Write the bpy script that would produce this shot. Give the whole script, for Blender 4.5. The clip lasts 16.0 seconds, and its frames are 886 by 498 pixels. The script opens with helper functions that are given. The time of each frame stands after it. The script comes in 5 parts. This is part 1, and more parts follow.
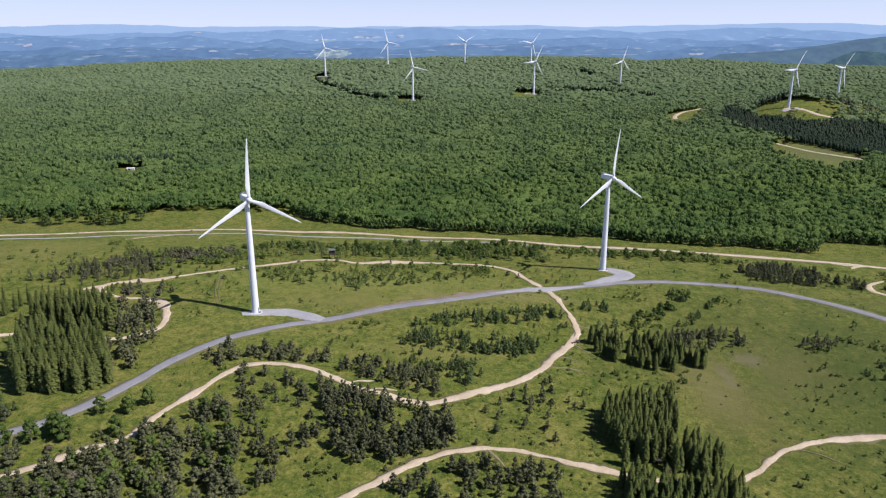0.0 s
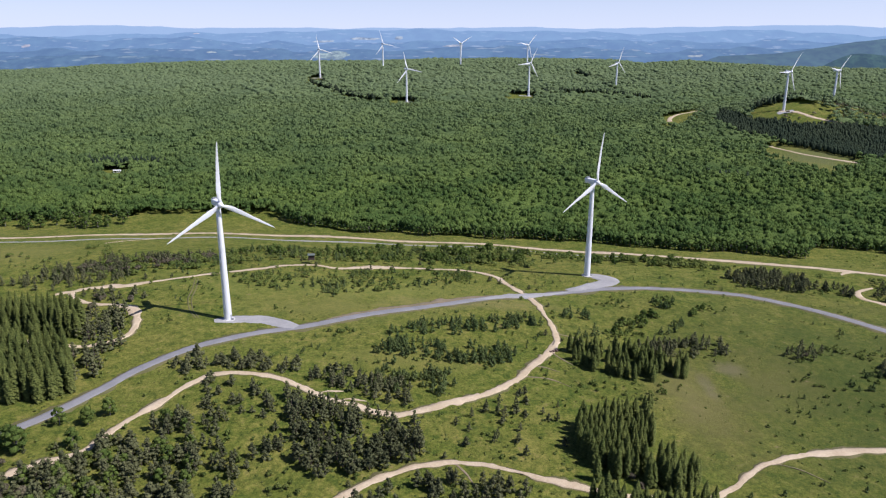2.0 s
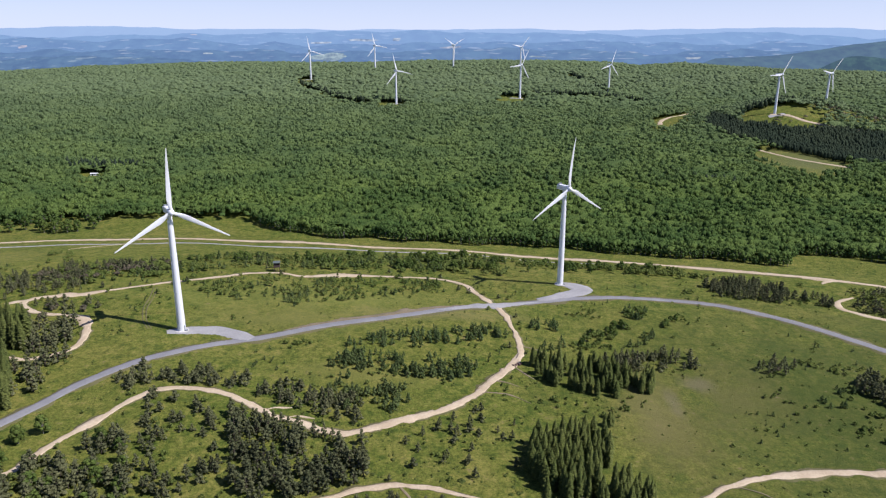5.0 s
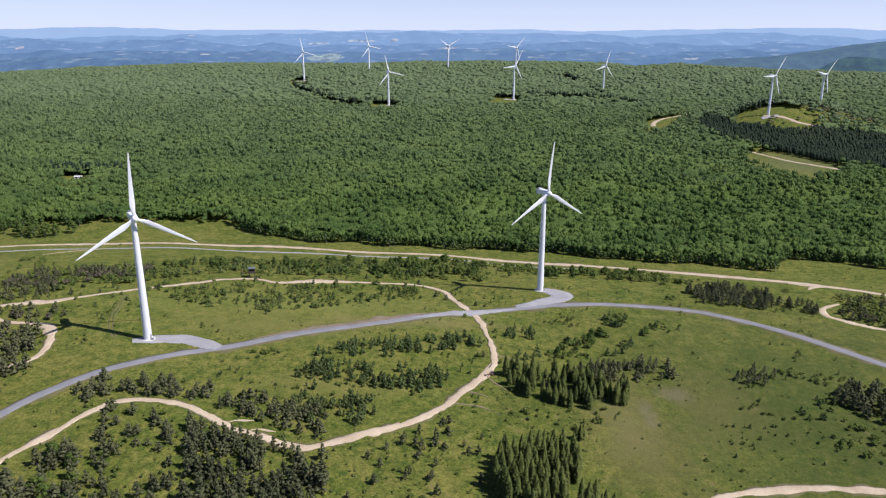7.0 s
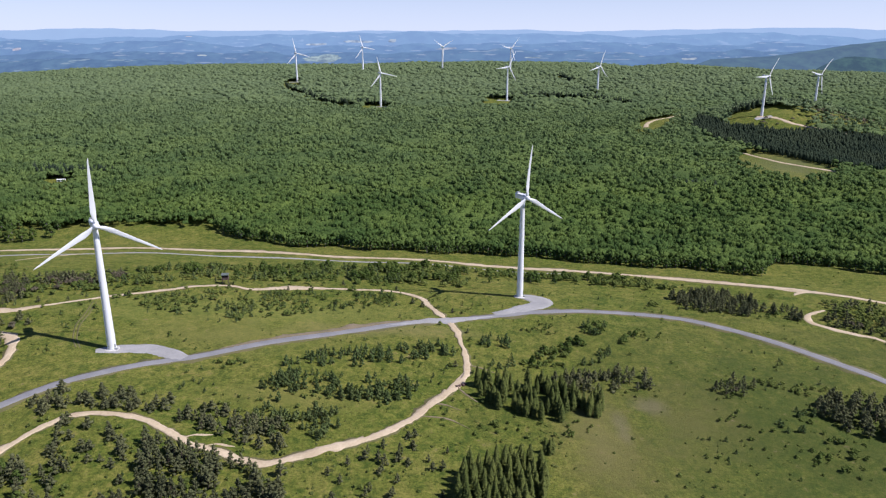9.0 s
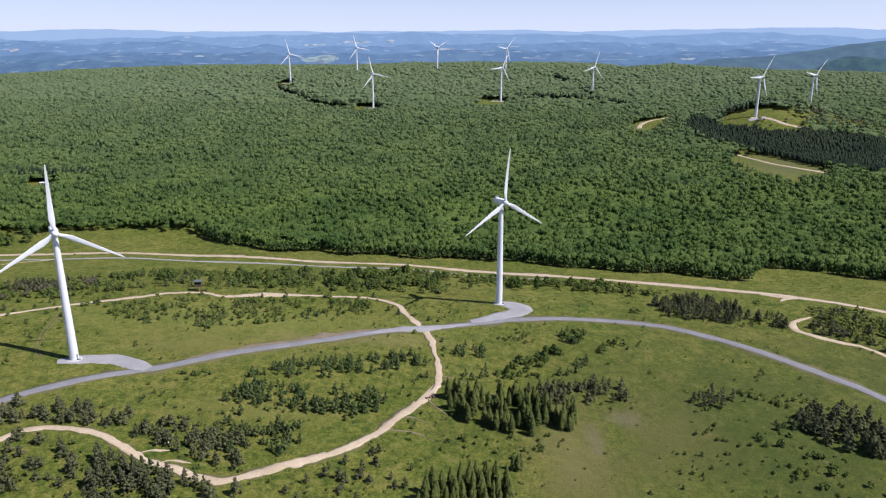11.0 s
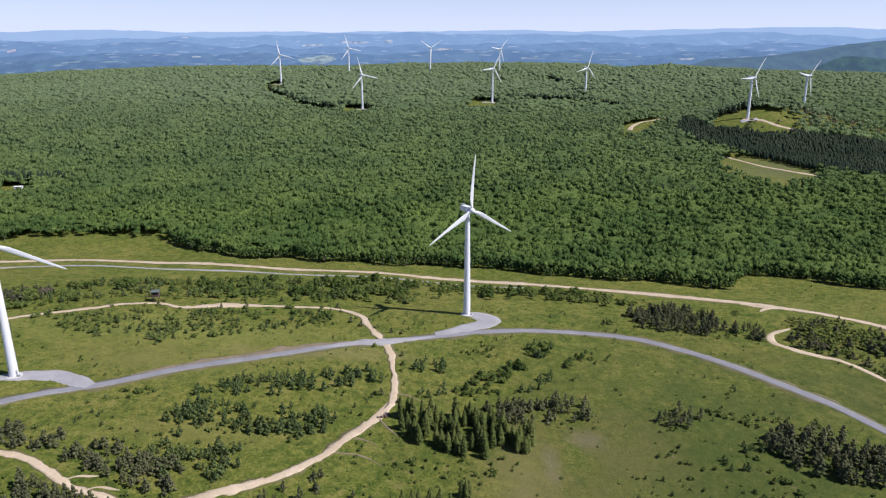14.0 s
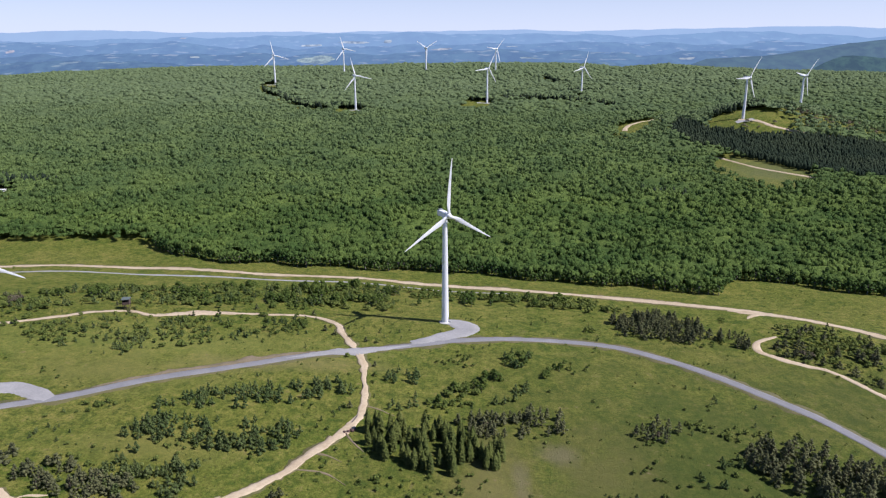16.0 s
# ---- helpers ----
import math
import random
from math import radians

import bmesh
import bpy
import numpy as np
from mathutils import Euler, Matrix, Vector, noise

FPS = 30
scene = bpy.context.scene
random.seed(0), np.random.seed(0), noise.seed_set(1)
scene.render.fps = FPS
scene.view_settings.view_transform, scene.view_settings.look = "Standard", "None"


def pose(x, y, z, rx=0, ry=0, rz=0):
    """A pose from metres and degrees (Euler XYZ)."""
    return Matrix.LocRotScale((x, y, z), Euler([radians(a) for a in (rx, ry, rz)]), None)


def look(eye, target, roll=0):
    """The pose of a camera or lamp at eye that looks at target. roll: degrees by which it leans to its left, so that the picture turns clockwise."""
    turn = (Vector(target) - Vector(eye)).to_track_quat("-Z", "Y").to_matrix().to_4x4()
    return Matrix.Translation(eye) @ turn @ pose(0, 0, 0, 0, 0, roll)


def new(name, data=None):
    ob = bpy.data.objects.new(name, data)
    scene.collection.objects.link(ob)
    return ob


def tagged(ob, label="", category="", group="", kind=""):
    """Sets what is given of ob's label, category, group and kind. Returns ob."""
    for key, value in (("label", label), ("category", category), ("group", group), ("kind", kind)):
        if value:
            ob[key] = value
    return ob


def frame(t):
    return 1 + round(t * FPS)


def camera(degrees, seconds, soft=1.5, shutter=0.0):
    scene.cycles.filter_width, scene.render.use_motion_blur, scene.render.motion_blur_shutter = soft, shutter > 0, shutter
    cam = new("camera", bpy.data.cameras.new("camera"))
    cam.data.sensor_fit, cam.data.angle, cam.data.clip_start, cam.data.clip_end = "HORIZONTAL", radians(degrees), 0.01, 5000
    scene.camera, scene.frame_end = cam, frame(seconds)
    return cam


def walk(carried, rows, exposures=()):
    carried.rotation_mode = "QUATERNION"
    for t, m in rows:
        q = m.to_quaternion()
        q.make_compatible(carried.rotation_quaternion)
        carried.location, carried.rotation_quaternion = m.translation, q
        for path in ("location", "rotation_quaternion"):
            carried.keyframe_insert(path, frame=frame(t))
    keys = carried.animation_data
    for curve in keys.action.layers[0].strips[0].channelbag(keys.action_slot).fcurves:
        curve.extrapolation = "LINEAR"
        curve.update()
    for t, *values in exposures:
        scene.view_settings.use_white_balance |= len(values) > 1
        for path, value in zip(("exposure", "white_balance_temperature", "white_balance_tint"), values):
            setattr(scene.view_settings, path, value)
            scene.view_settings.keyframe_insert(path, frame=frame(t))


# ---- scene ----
PATH = [
    (0, (-0.604, -0.886, 148.498), (-2.325, 94.802, 119.499), -0.01),
    (0.5, (2.532, 1.386, 148.423), (0.791, 97.091, 119.482), 0.01),
    (1, (5.740, 3.642, 148.383), (3.979, 99.362, 119.494), 0.03),
    (1.5, (8.977, 6.000, 148.403), (7.197, 101.734, 119.562), 0.06),
    (2, (12.250, 8.295, 148.361), (10.452, 104.042, 119.564), 0.09),
    (2.5, (15.659, 10.586, 148.356), (13.844, 106.345, 119.598), 0.12),
    (3, (19.060, 12.811, 148.394), (17.228, 108.580, 119.673), 0.15),
    (3.5, (22.505, 15.106, 148.492), (20.656, 110.885, 119.804), 0.17),
    (4, (25.957, 17.417, 148.526), (24.093, 113.204, 119.867), 0.19),
    (6.5, (43.857, 29.224, 149.230), (41.905, 125.042, 120.682), 0.18),
    (7, (47.485, 31.634, 149.359), (45.512, 127.457, 120.828), 0.16),
    (7.5, (51.158, 34.150, 149.513), (49.164, 129.977, 120.996), 0.14),
    (8, (54.815, 36.701, 149.629), (52.798, 132.531, 121.126), 0.11),
    (8.5, (58.447, 39.237, 149.806), (56.405, 135.071, 121.314), 0.08),
    (9, (62.083, 41.754, 149.987), (60.014, 137.590, 121.506), 0.05),
    (11.5, (80.107, 55.140, 150.687), (77.867, 150.983, 122.241), -0.06),
    (12, (83.710, 57.889, 150.792), (81.426, 153.731, 122.351), -0.08),
    (12.5, (87.239, 60.695, 150.914), (84.909, 156.537, 122.475), -0.09),
    (13, (90.889, 63.487, 151.057), (88.509, 159.329, 122.620), -0.10),
    (13.5, (94.427, 66.331, 151.163), (91.993, 162.171, 122.726), -0.11),
    (14, (97.962, 69.127, 151.300), (95.471, 164.965, 122.861), -0.11),
    (14.5, (101.431, 71.980, 151.433), (98.878, 167.816, 122.991), -0.13),
    (15, (104.943, 74.874, 151.557), (102.322, 170.707, 123.111), -0.15),
    (15.5, (108.450, 77.738, 151.715), (105.759, 173.567, 123.262), -0.18),
    (16, (111.960, 80.713, 151.748), (109.192, 176.537, 123.287), -0.23),
]
cam = camera(64.0, 16.0, soft=1.25)
walk(cam, [(t, look(eye, target, roll)) for t, eye, target, roll in PATH], exposures=[(0, 0.47, 5850, 18), (16, 0.47, 5850, 18)])

# ---- sky, sun, exposure ----
SUN_FROM = Vector((36, -9, 45))
sky_world = bpy.data.worlds.new("sky")
scene.world = sky_world
sky_world.use_nodes = True
wn = sky_world.node_tree.nodes
sky = wn.new("ShaderNodeTexSky")
sky.sky_type, sky.sun_disc = "NISHITA", False
sky.sun_elevation, sky.sun_rotation = radians(50), radians(104)
sky.altitude, sky.air_density, sky.dust_density, sky.ozone_density = 900, 0.9, 0.1, 2.0
tint = wn.new("ShaderNodeMix")
tint.data_type, tint.blend_type = "RGBA", "MULTIPLY"
tint.inputs[0].default_value, tint.inputs[7].default_value = 1.0, (0.9, 0.88, 1.02, 1)
sky_world.node_tree.links.new(sky.outputs[0], tint.inputs[6])
way = wn.new("ShaderNodeSeparateXYZ")
sky_world.node_tree.links.new(wn.new("ShaderNodeTexCoord").outputs["Generated"], way.inputs[0])
low = wn.new("ShaderNodeMapRange")
low.inputs[1].default_value, low.inputs[2].default_value, low.inputs[3].default_value, low.inputs[4].default_value = 0.0, 0.16, 0.85, 0.0
sky_world.node_tree.links.new(way.outputs["Z"], low.inputs[0])
haze = wn.new("ShaderNodeMix")
haze.data_type, haze.inputs[7].default_value = "RGBA", (7.75, 8.5, 9.8, 1)
for out, into in ((low.outputs[0], haze.inputs[0]), (tint.outputs[2], haze.inputs[6]), (haze.outputs[2], wn["Background"].inputs[0])):
    sky_world.node_tree.links.new(out, into)
wn["Background"].inputs[1].default_value = 0.07
sun = new("sun", bpy.data.lights.new("sun", "SUN"))
sun.data.energy, sun.data.angle, sun.data.color = 4.5, radians(0.5), (1.0, 0.94, 0.85)
sun.matrix_world = look(SUN_FROM, (0, 0, 0))


# ---- materials ----
def nodes_of(name):
    m = bpy.data.materials.new(name)
    m.use_nodes = True
    t = m.node_tree
    return m, t, t.nodes["Principled BSDF"], t.nodes["Material Output"]


def noise_at(t, scale, detail=4.0, rough=0.6, coords=None):
    n = t.nodes.new("ShaderNodeTexNoise")
    n.inputs["Scale"].default_value, n.inputs["Detail"].default_value, n.inputs["Roughness"].default_value = scale, detail, rough
    if coords is None:
        coords = t.nodes.new("ShaderNodeNewGeometry").outputs["Position"]
    t.links.new(coords, n.inputs["Vector"])
    return n.outputs["Fac"]


def ramp(t, fac, stops):
    r = t.nodes.new("ShaderNodeValToRGB")
    t.links.new(fac, r.inputs[0])
    e = r.color_ramp.elements
    while len(e) < len(stops):
        e.new(0.5)
    for k, (p, c) in zip(e, stops):
        k.position, k.color = p, (*c, 1)
    return r.outputs[0]


def mix(t, fac, a, b, kind="MIX"):
    m = t.nodes.new("ShaderNodeMix")
    m.data_type, m.blend_type = "RGBA", kind
    for s, v in ((0, fac), (6, a), (7, b)):
        if isinstance(v, (int, float)):
            m.inputs[s].default_value = v
        elif isinstance(v, tuple):
            m.inputs[s].default_value = (*v, 1)
        else:
            t.links.new(v, m.inputs[s])
    return m.outputs[2]


def bump(t, bsdf, fac, strength, dist):
    b = t.nodes.new("ShaderNodeBump")
    b.inputs["Strength"].default_value, b.inputs["Distance"].default_value = strength, dist
    t.links.new(fac, b.inputs["Height"])
    t.links.new(b.outputs[0], bsdf.inputs["Normal"])


def surface(name, dark, light, big, small, rough=0.9, relief=0.3, dist=0.1, metal=0.0, spec=0.3):
    """A plain weathered surface: two tones mixed by stains and by grain."""
    m, t, b, _ = nodes_of(name)
    c = mix(t, 0.45, ramp(t, noise_at(t, big), [(0.3, dark), (0.7, light)]), ramp(t, noise_at(t, small), [(0.3, dark), (0.7, light)]))
    t.links.new(c, b.inputs["Base Color"])
    b.inputs["Roughness"].default_value, b.inputs["Metallic"].default_value = rough, metal
    b.inputs["Specular IOR Level"].default_value = spec
    bump(t, b, noise_at(t, small), relief, dist)
    return m


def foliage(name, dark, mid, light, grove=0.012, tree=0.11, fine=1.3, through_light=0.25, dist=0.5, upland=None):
    """Leaves: tone drifts from grove to grove, from tree to tree and from clump to clump; upland: pale haze tone
    painted in on the high ground.
    """
    m, t, b, out = nodes_of(name)
    geo = t.nodes.new("ShaderNodeNewGeometry")
    info = t.nodes.new("ShaderNodeObjectInfo")
    c = ramp(t, noise_at(t, tree, 2.0), [(0.3, dark), (0.5, mid), (0.72, light)])
    c = mix(t, 0.35, c, ramp(t, geo.outputs["Random Per Island"], [(0.0, dark), (0.5, mid), (1.0, light)]))
    c = mix(t, 0.25, c, ramp(t, info.outputs["Random"], [(0.0, dark), (0.5, mid), (1.0, light)]))
    c = mix(t, 0.42, c, ramp(t, noise_at(t, grove, 4.0), [(0.4, dark), (0.6, light)]))
    # Pale tone mixed in by height imitates haze over the far woods.
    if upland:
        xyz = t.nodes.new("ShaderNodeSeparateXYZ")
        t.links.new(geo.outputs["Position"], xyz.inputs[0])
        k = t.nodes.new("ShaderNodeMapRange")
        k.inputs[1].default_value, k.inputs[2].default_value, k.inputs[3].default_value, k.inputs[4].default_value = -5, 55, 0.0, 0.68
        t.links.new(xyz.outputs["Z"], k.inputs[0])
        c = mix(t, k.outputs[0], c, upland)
    lobes = noise_at(t, fine * 0.42, 5.0, 0.65)
    c = mix(t, 0.6, c, ramp(t, lobes, [(0.34, (0.52, 0.56, 0.6)), (0.64, (1.44, 1.4, 1.33))]), "MULTIPLY")
    grain = noise_at(t, fine, 5.0, 0.7)
    c = mix(t, 0.75, c, ramp(t, grain, [(0.32, (0.44, 0.47, 0.5)), (0.62, (1.44, 1.4, 1.33))]), "MULTIPLY")
    t.links.new(c, b.inputs["Base Color"])
    b.inputs["Roughness"].default_value, b.inputs["Specular IOR Level"].default_value = 0.85, 0.05
    bump(t, b, lobes, 0.9, dist * 1.8)
    tr = t.nodes.new("ShaderNodeBsdfTranslucent")
    t.links.new(c, tr.inputs["Color"])
    mx = t.nodes.new("ShaderNodeMixShader")
    mx.inputs[0].default_value = through_light
    t.links.new(b.outputs[0], mx.inputs[1])
    t.links.new(tr.outputs[0], mx.inputs[2])
    t.links.new(mx.outputs[0], out.inputs["Surface"])
    return m


def meadow():
    """Rough upland grass: lush and dry drifts, mown streaks, bare specks and a dry patch of thin soil."""
    m, t, b, _ = nodes_of("meadow_grass")
    pos = t.nodes.new("ShaderNodeNewGeometry").outputs["Position"]
    c = ramp(t, noise_at(t, 0.011, 5.0, 0.6, pos), [(0.4, (0.064, 0.096, 0.013)), (0.5, (0.117, 0.129, 0.024)), (0.6, (0.176, 0.163, 0.04))])
    c = mix(t, 0.55, c, ramp(t, noise_at(t, 0.055, 7.0, 0.72, pos), [(0.42, (0.05, 0.084, 0.011)), (0.52, (0.117, 0.129, 0.024)), (0.6, (0.205, 0.18, 0.05))]))
    c = mix(t, 0.55, c, ramp(t, noise_at(t, 0.22, 7.0, 0.78, pos), [(0.38, (0.034, 0.062, 0.012)), (0.5, (0.118, 0.134, 0.024)), (0.62, (0.19, 0.178, 0.045))]))
    c = mix(t, 0.9, c, ramp(t, noise_at(t, 0.8, 8.0, 0.82, pos), [(0.34, (0.3, 0.36, 0.32)), (0.6, (1.36, 1.32, 1.25))]), "MULTIPLY")

    def patch(cx, cy, rx, ry, colour, most, under):
        """A drift of another sward round a place, with a ragged border."""
        dx = t.nodes.new("ShaderNodeMapping")
        dx.inputs["Location"].default_value = (-cx / rx, -cy / ry, 0)
        dx.inputs["Scale"].default_value = (1 / rx, 1 / ry, 0)
        t.links.new(pos, dx.inputs["Vector"])
        ln = t.nodes.new("ShaderNodeVectorMath")
        ln.operation = "LENGTH"
        t.links.new(dx.outputs[0], ln.inputs[0])
        add = t.nodes.new("ShaderNodeMath")
        add.operation = "MULTIPLY_ADD"
        t.links.new(noise_at(t, 0.06, 6.0, 0.7, pos), add.inputs[0])
        add.inputs[1].default_value = 1.6
        t.links.new(ln.outputs["Value"], add.inputs[2])
        k = t.nodes.new("ShaderNodeMapRange")
        k.inputs[1].default_value, k.inputs[2].default_value, k.inputs[3].default_value, k.inputs[4].default_value = 0.9, 1.8, most, 0.0
        t.links.new(add.outputs[0], k.inputs[0])
        return mix(t, k.outputs[0], under, colour)

    c = patch(215, 325, 160, 170, (0.05, 0.066, 0.016), 0.7, c)
    c = patch(128, 305, 30, 62, (0.13, 0.112, 0.038), 0.55, c)
    c = patch(170, 330, 26, 40, (0.12, 0.112, 0.036), 0.6, c)
    c = patch(-60, 425, 150, 30, (0.175, 0.185, 0.045), 0.5, c)
    c = patch(-10, 330, 60, 14, (0.16, 0.155, 0.04), 0.6, c)
    c = patch(20, 405, 70, 12, (0.19, 0.165, 0.06), 0.7, c)
    c = patch(-60, 390, 70, 26, (0.17, 0.16, 0.045), 0.6, c)
    c = patch(-290, 470, 60, 60, (0.16, 0.155, 0.042), 0.6, c)
    c = patch(300, 395, 60, 60, (0.05, 0.066, 0.016), 0.5, c)
    c = patch(475, 925, 80, 80, (0.1, 0.11, 0.042), 0.8, c)
    c = patch(124, 312, 16, 40, (0.15, 0.135, 0.05), 0.6, c)
    c = patch(152, 340, 12, 8, (0.15, 0.13, 0.075), 0.55, c)
    c = patch(135, 322, 5, 14, (0.16, 0.135, 0.085), 0.5, c)
    bare = ramp(t, noise_at(t, 0.22, 6.0, 0.7, pos), [(0.63, (0, 0, 0)), (0.74, (1, 1, 1))])
    c = mix(t, bare, c, (0.16, 0.125, 0.07))
    t.links.new(c, b.inputs["Base Color"])
    b.inputs["Roughness"].default_value, b.inputs["Specular IOR Level"].default_value = 0.95, 0.1
    bump(t, b, noise_at(t, 1.1, 6.0, 0.75, pos), 0.9, 0.5)
    return m


def hazy_hills(name, land, field, haze_glow, amount, scale):
    """Far wooded hills with pale fields; the blue distance haze is emission mixed into their surface."""
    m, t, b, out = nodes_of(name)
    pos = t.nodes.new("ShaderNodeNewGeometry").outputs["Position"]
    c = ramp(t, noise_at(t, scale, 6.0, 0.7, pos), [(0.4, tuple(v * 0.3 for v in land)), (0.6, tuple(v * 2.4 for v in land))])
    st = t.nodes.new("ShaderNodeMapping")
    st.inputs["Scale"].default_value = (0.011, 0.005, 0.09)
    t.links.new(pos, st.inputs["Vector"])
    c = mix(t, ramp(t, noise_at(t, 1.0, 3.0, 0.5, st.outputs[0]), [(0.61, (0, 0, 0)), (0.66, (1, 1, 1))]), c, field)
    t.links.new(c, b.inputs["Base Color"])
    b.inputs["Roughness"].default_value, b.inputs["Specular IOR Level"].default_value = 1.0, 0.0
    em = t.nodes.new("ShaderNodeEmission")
    em.inputs[0].default_value = (*haze_glow, 1)
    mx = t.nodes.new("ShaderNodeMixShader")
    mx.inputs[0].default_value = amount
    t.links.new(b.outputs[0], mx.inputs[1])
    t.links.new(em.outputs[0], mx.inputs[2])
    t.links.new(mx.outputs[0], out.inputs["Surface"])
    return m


GRASS = meadow()
GRAVEL = surface("grey_gravel", (0.155, 0.153, 0.158), (0.25, 0.245, 0.245), 0.12, 1.6, relief=0.3, dist=0.05)
PALE_GRAVEL = surface("pale_gravel", (0.22, 0.215, 0.21), (0.36, 0.35, 0.335), 0.1, 1.2, relief=0.3, dist=0.05)
SAND = surface("sandy_dirt", (0.33, 0.252, 0.155), (0.56, 0.458, 0.318), 0.1, 1.1, relief=0.4, dist=0.08)
SOIL = surface("bare_soil", (0.12, 0.105, 0.05), (0.26, 0.2, 0.135), 0.12, 0.9, relief=0.5, dist=0.1)
VERGE = surface("worn_verge", (0.075, 0.082, 0.022), (0.15, 0.125, 0.058), 0.08, 0.9, relief=0.5, dist=0.2)
WHITE = surface("white_turbine_paint", (0.74, 0.75, 0.76), (0.82, 0.82, 0.82), 0.05, 0.6, rough=0.35, relief=0.02, dist=0.01, spec=0.5)
GREY_METAL = surface("grey_steel", (0.25, 0.26, 0.28), (0.38, 0.39, 0.4), 0.5, 3.0, rough=0.45, relief=0.1, dist=0.01, metal=0.6)
CONCRETE = surface("concrete", (0.38, 0.37, 0.34), (0.55, 0.53, 0.5), 0.3, 2.0, relief=0.3, dist=0.03)
BARK = surface("bark", (0.05, 0.04, 0.03), (0.13, 0.105, 0.08), 0.8, 5.0, relief=0.6, dist=0.05)
PALE_BARK = surface("grey_bark", (0.12, 0.11, 0.1), (0.25, 0.23, 0.2), 0.8, 5.0, relief=0.6, dist=0.05)
OLD_WOOD = surface("weathered_planks", (0.05, 0.035, 0.03), (0.13, 0.09, 0.075), 0.9, 6.0, relief=0.4, dist=0.02)
ROOFING = surface("pale_green_roofing", (0.08, 0.1, 0.09), (0.15, 0.17, 0.15), 0.8, 5.0, rough=0.6, relief=0.2, dist=0.02)
ROCK = surface("brown_rock", (0.05, 0.03, 0.026), (0.16, 0.1, 0.085), 0.6, 3.0, relief=0.6, dist=0.1)
SIDING = surface("white_siding", (0.62, 0.62, 0.6), (0.78, 0.77, 0.75), 0.3, 3.0, rough=0.6, relief=0.1, dist=0.02)
DARK_GLASS_AND_SHADE = surface("dark_glass_and_shade", (0.02, 0.02, 0.022), (0.04, 0.04, 0.045), 0.5, 2.0, rough=0.2, relief=0.0)
# The upland tone here is distance haze put into the leaf colour.
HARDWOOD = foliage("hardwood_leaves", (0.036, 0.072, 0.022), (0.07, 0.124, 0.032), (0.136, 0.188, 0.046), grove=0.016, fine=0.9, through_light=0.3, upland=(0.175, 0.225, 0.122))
SPRUCE = foliage("spruce_needles", (0.042, 0.062, 0.018), (0.084, 0.104, 0.028), (0.136, 0.15, 0.042), tree=0.25, fine=1.6, through_light=0.16, dist=0.25)
PINE = foliage("pine_needles", (0.058, 0.068, 0.034), (0.097, 0.107, 0.05), (0.152, 0.155, 0.074), tree=0.16, fine=1.6, through_light=0.16, dist=0.25)
JUNIPER = foliage("young_conifer_needles", (0.056, 0.09, 0.032), (0.1, 0.138, 0.047), (0.15, 0.178, 0.064), tree=0.25, fine=1.8, through_light=0.26, dist=0.12)
LEAFY = foliage("broadleaf_leaves", (0.045, 0.08, 0.02), (0.085, 0.13, 0.03), (0.15, 0.19, 0.045), tree=0.12, fine=1.4, through_light=0.3, dist=0.25)
SHRUB = foliage("shrub_leaves", (0.066, 0.1, 0.024), (0.118, 0.156, 0.038), (0.195, 0.22, 0.062), tree=0.2, fine=1.8, through_light=0.36, dist=0.2)
DRY_SHRUB = foliage("dry_twiggy_shrub", (0.072, 0.062, 0.046), (0.115, 0.1, 0.068), (0.155, 0.142, 0.09), tree=0.25, fine=1.8, through_light=0.15, dist=0.2)
TUFT = foliage("tall_weeds", (0.046, 0.072, 0.016), (0.08, 0.105, 0.026), (0.14, 0.145, 0.05), tree=0.3, fine=2.5, dist=0.1)
PLANTATION = foliage("plantation_needles", (0.018, 0.03, 0.02), (0.03, 0.044, 0.026), (0.048, 0.062, 0.034), tree=0.2, fine=1.2, through_light=0.08)


# ---- the lie of the land ----
KY = (-1500, 0, 200, 260, 340, 420, 470, 540, 600, 700, 830, 1000, 1190, 1363, 1500, 1650, 1820, 2000, 2300, 2700, 3400, 5200)
KZ = (-30, -18, -14, -10, -6, -4, -4, -13, -21, -17, -3, 6, 16, 25, 37, 51, 66, 58, 5, -80, -120, -120)
SY = (-1500, 480, 590, 900, 1200, 1500, 5200)
SX = (-.045, -.045, -.02, -.01, -.02, -.025, -.022)
RIDGE_X = (-1700, -1212, -1049, -888, -728, -569, -253, -65, 138, 371, 464, 557, 603, 680, 772, 912, 1065, 1246, 1700)
RIDGE_Z = (27, 43, 54, 60, 66, 69, 68, 74, 76, 75, 72, 63, 68, 71, 65, 56, 53, 48, 37)
ROWS = np.arange(-1600, 5300, 5.0)
BELL = np.exp(-0.5 * (np.arange(-24, 25) * 5 / 28.0) ** 2)
BELL /= BELL.sum()


def eased(v):
    return np.convolve(np.pad(v, 24, "edge"), BELL, "valid")


RISE, LEAN = eased(np.interp(ROWS, KY, KZ)), eased(np.interp(ROWS, SY, SX))


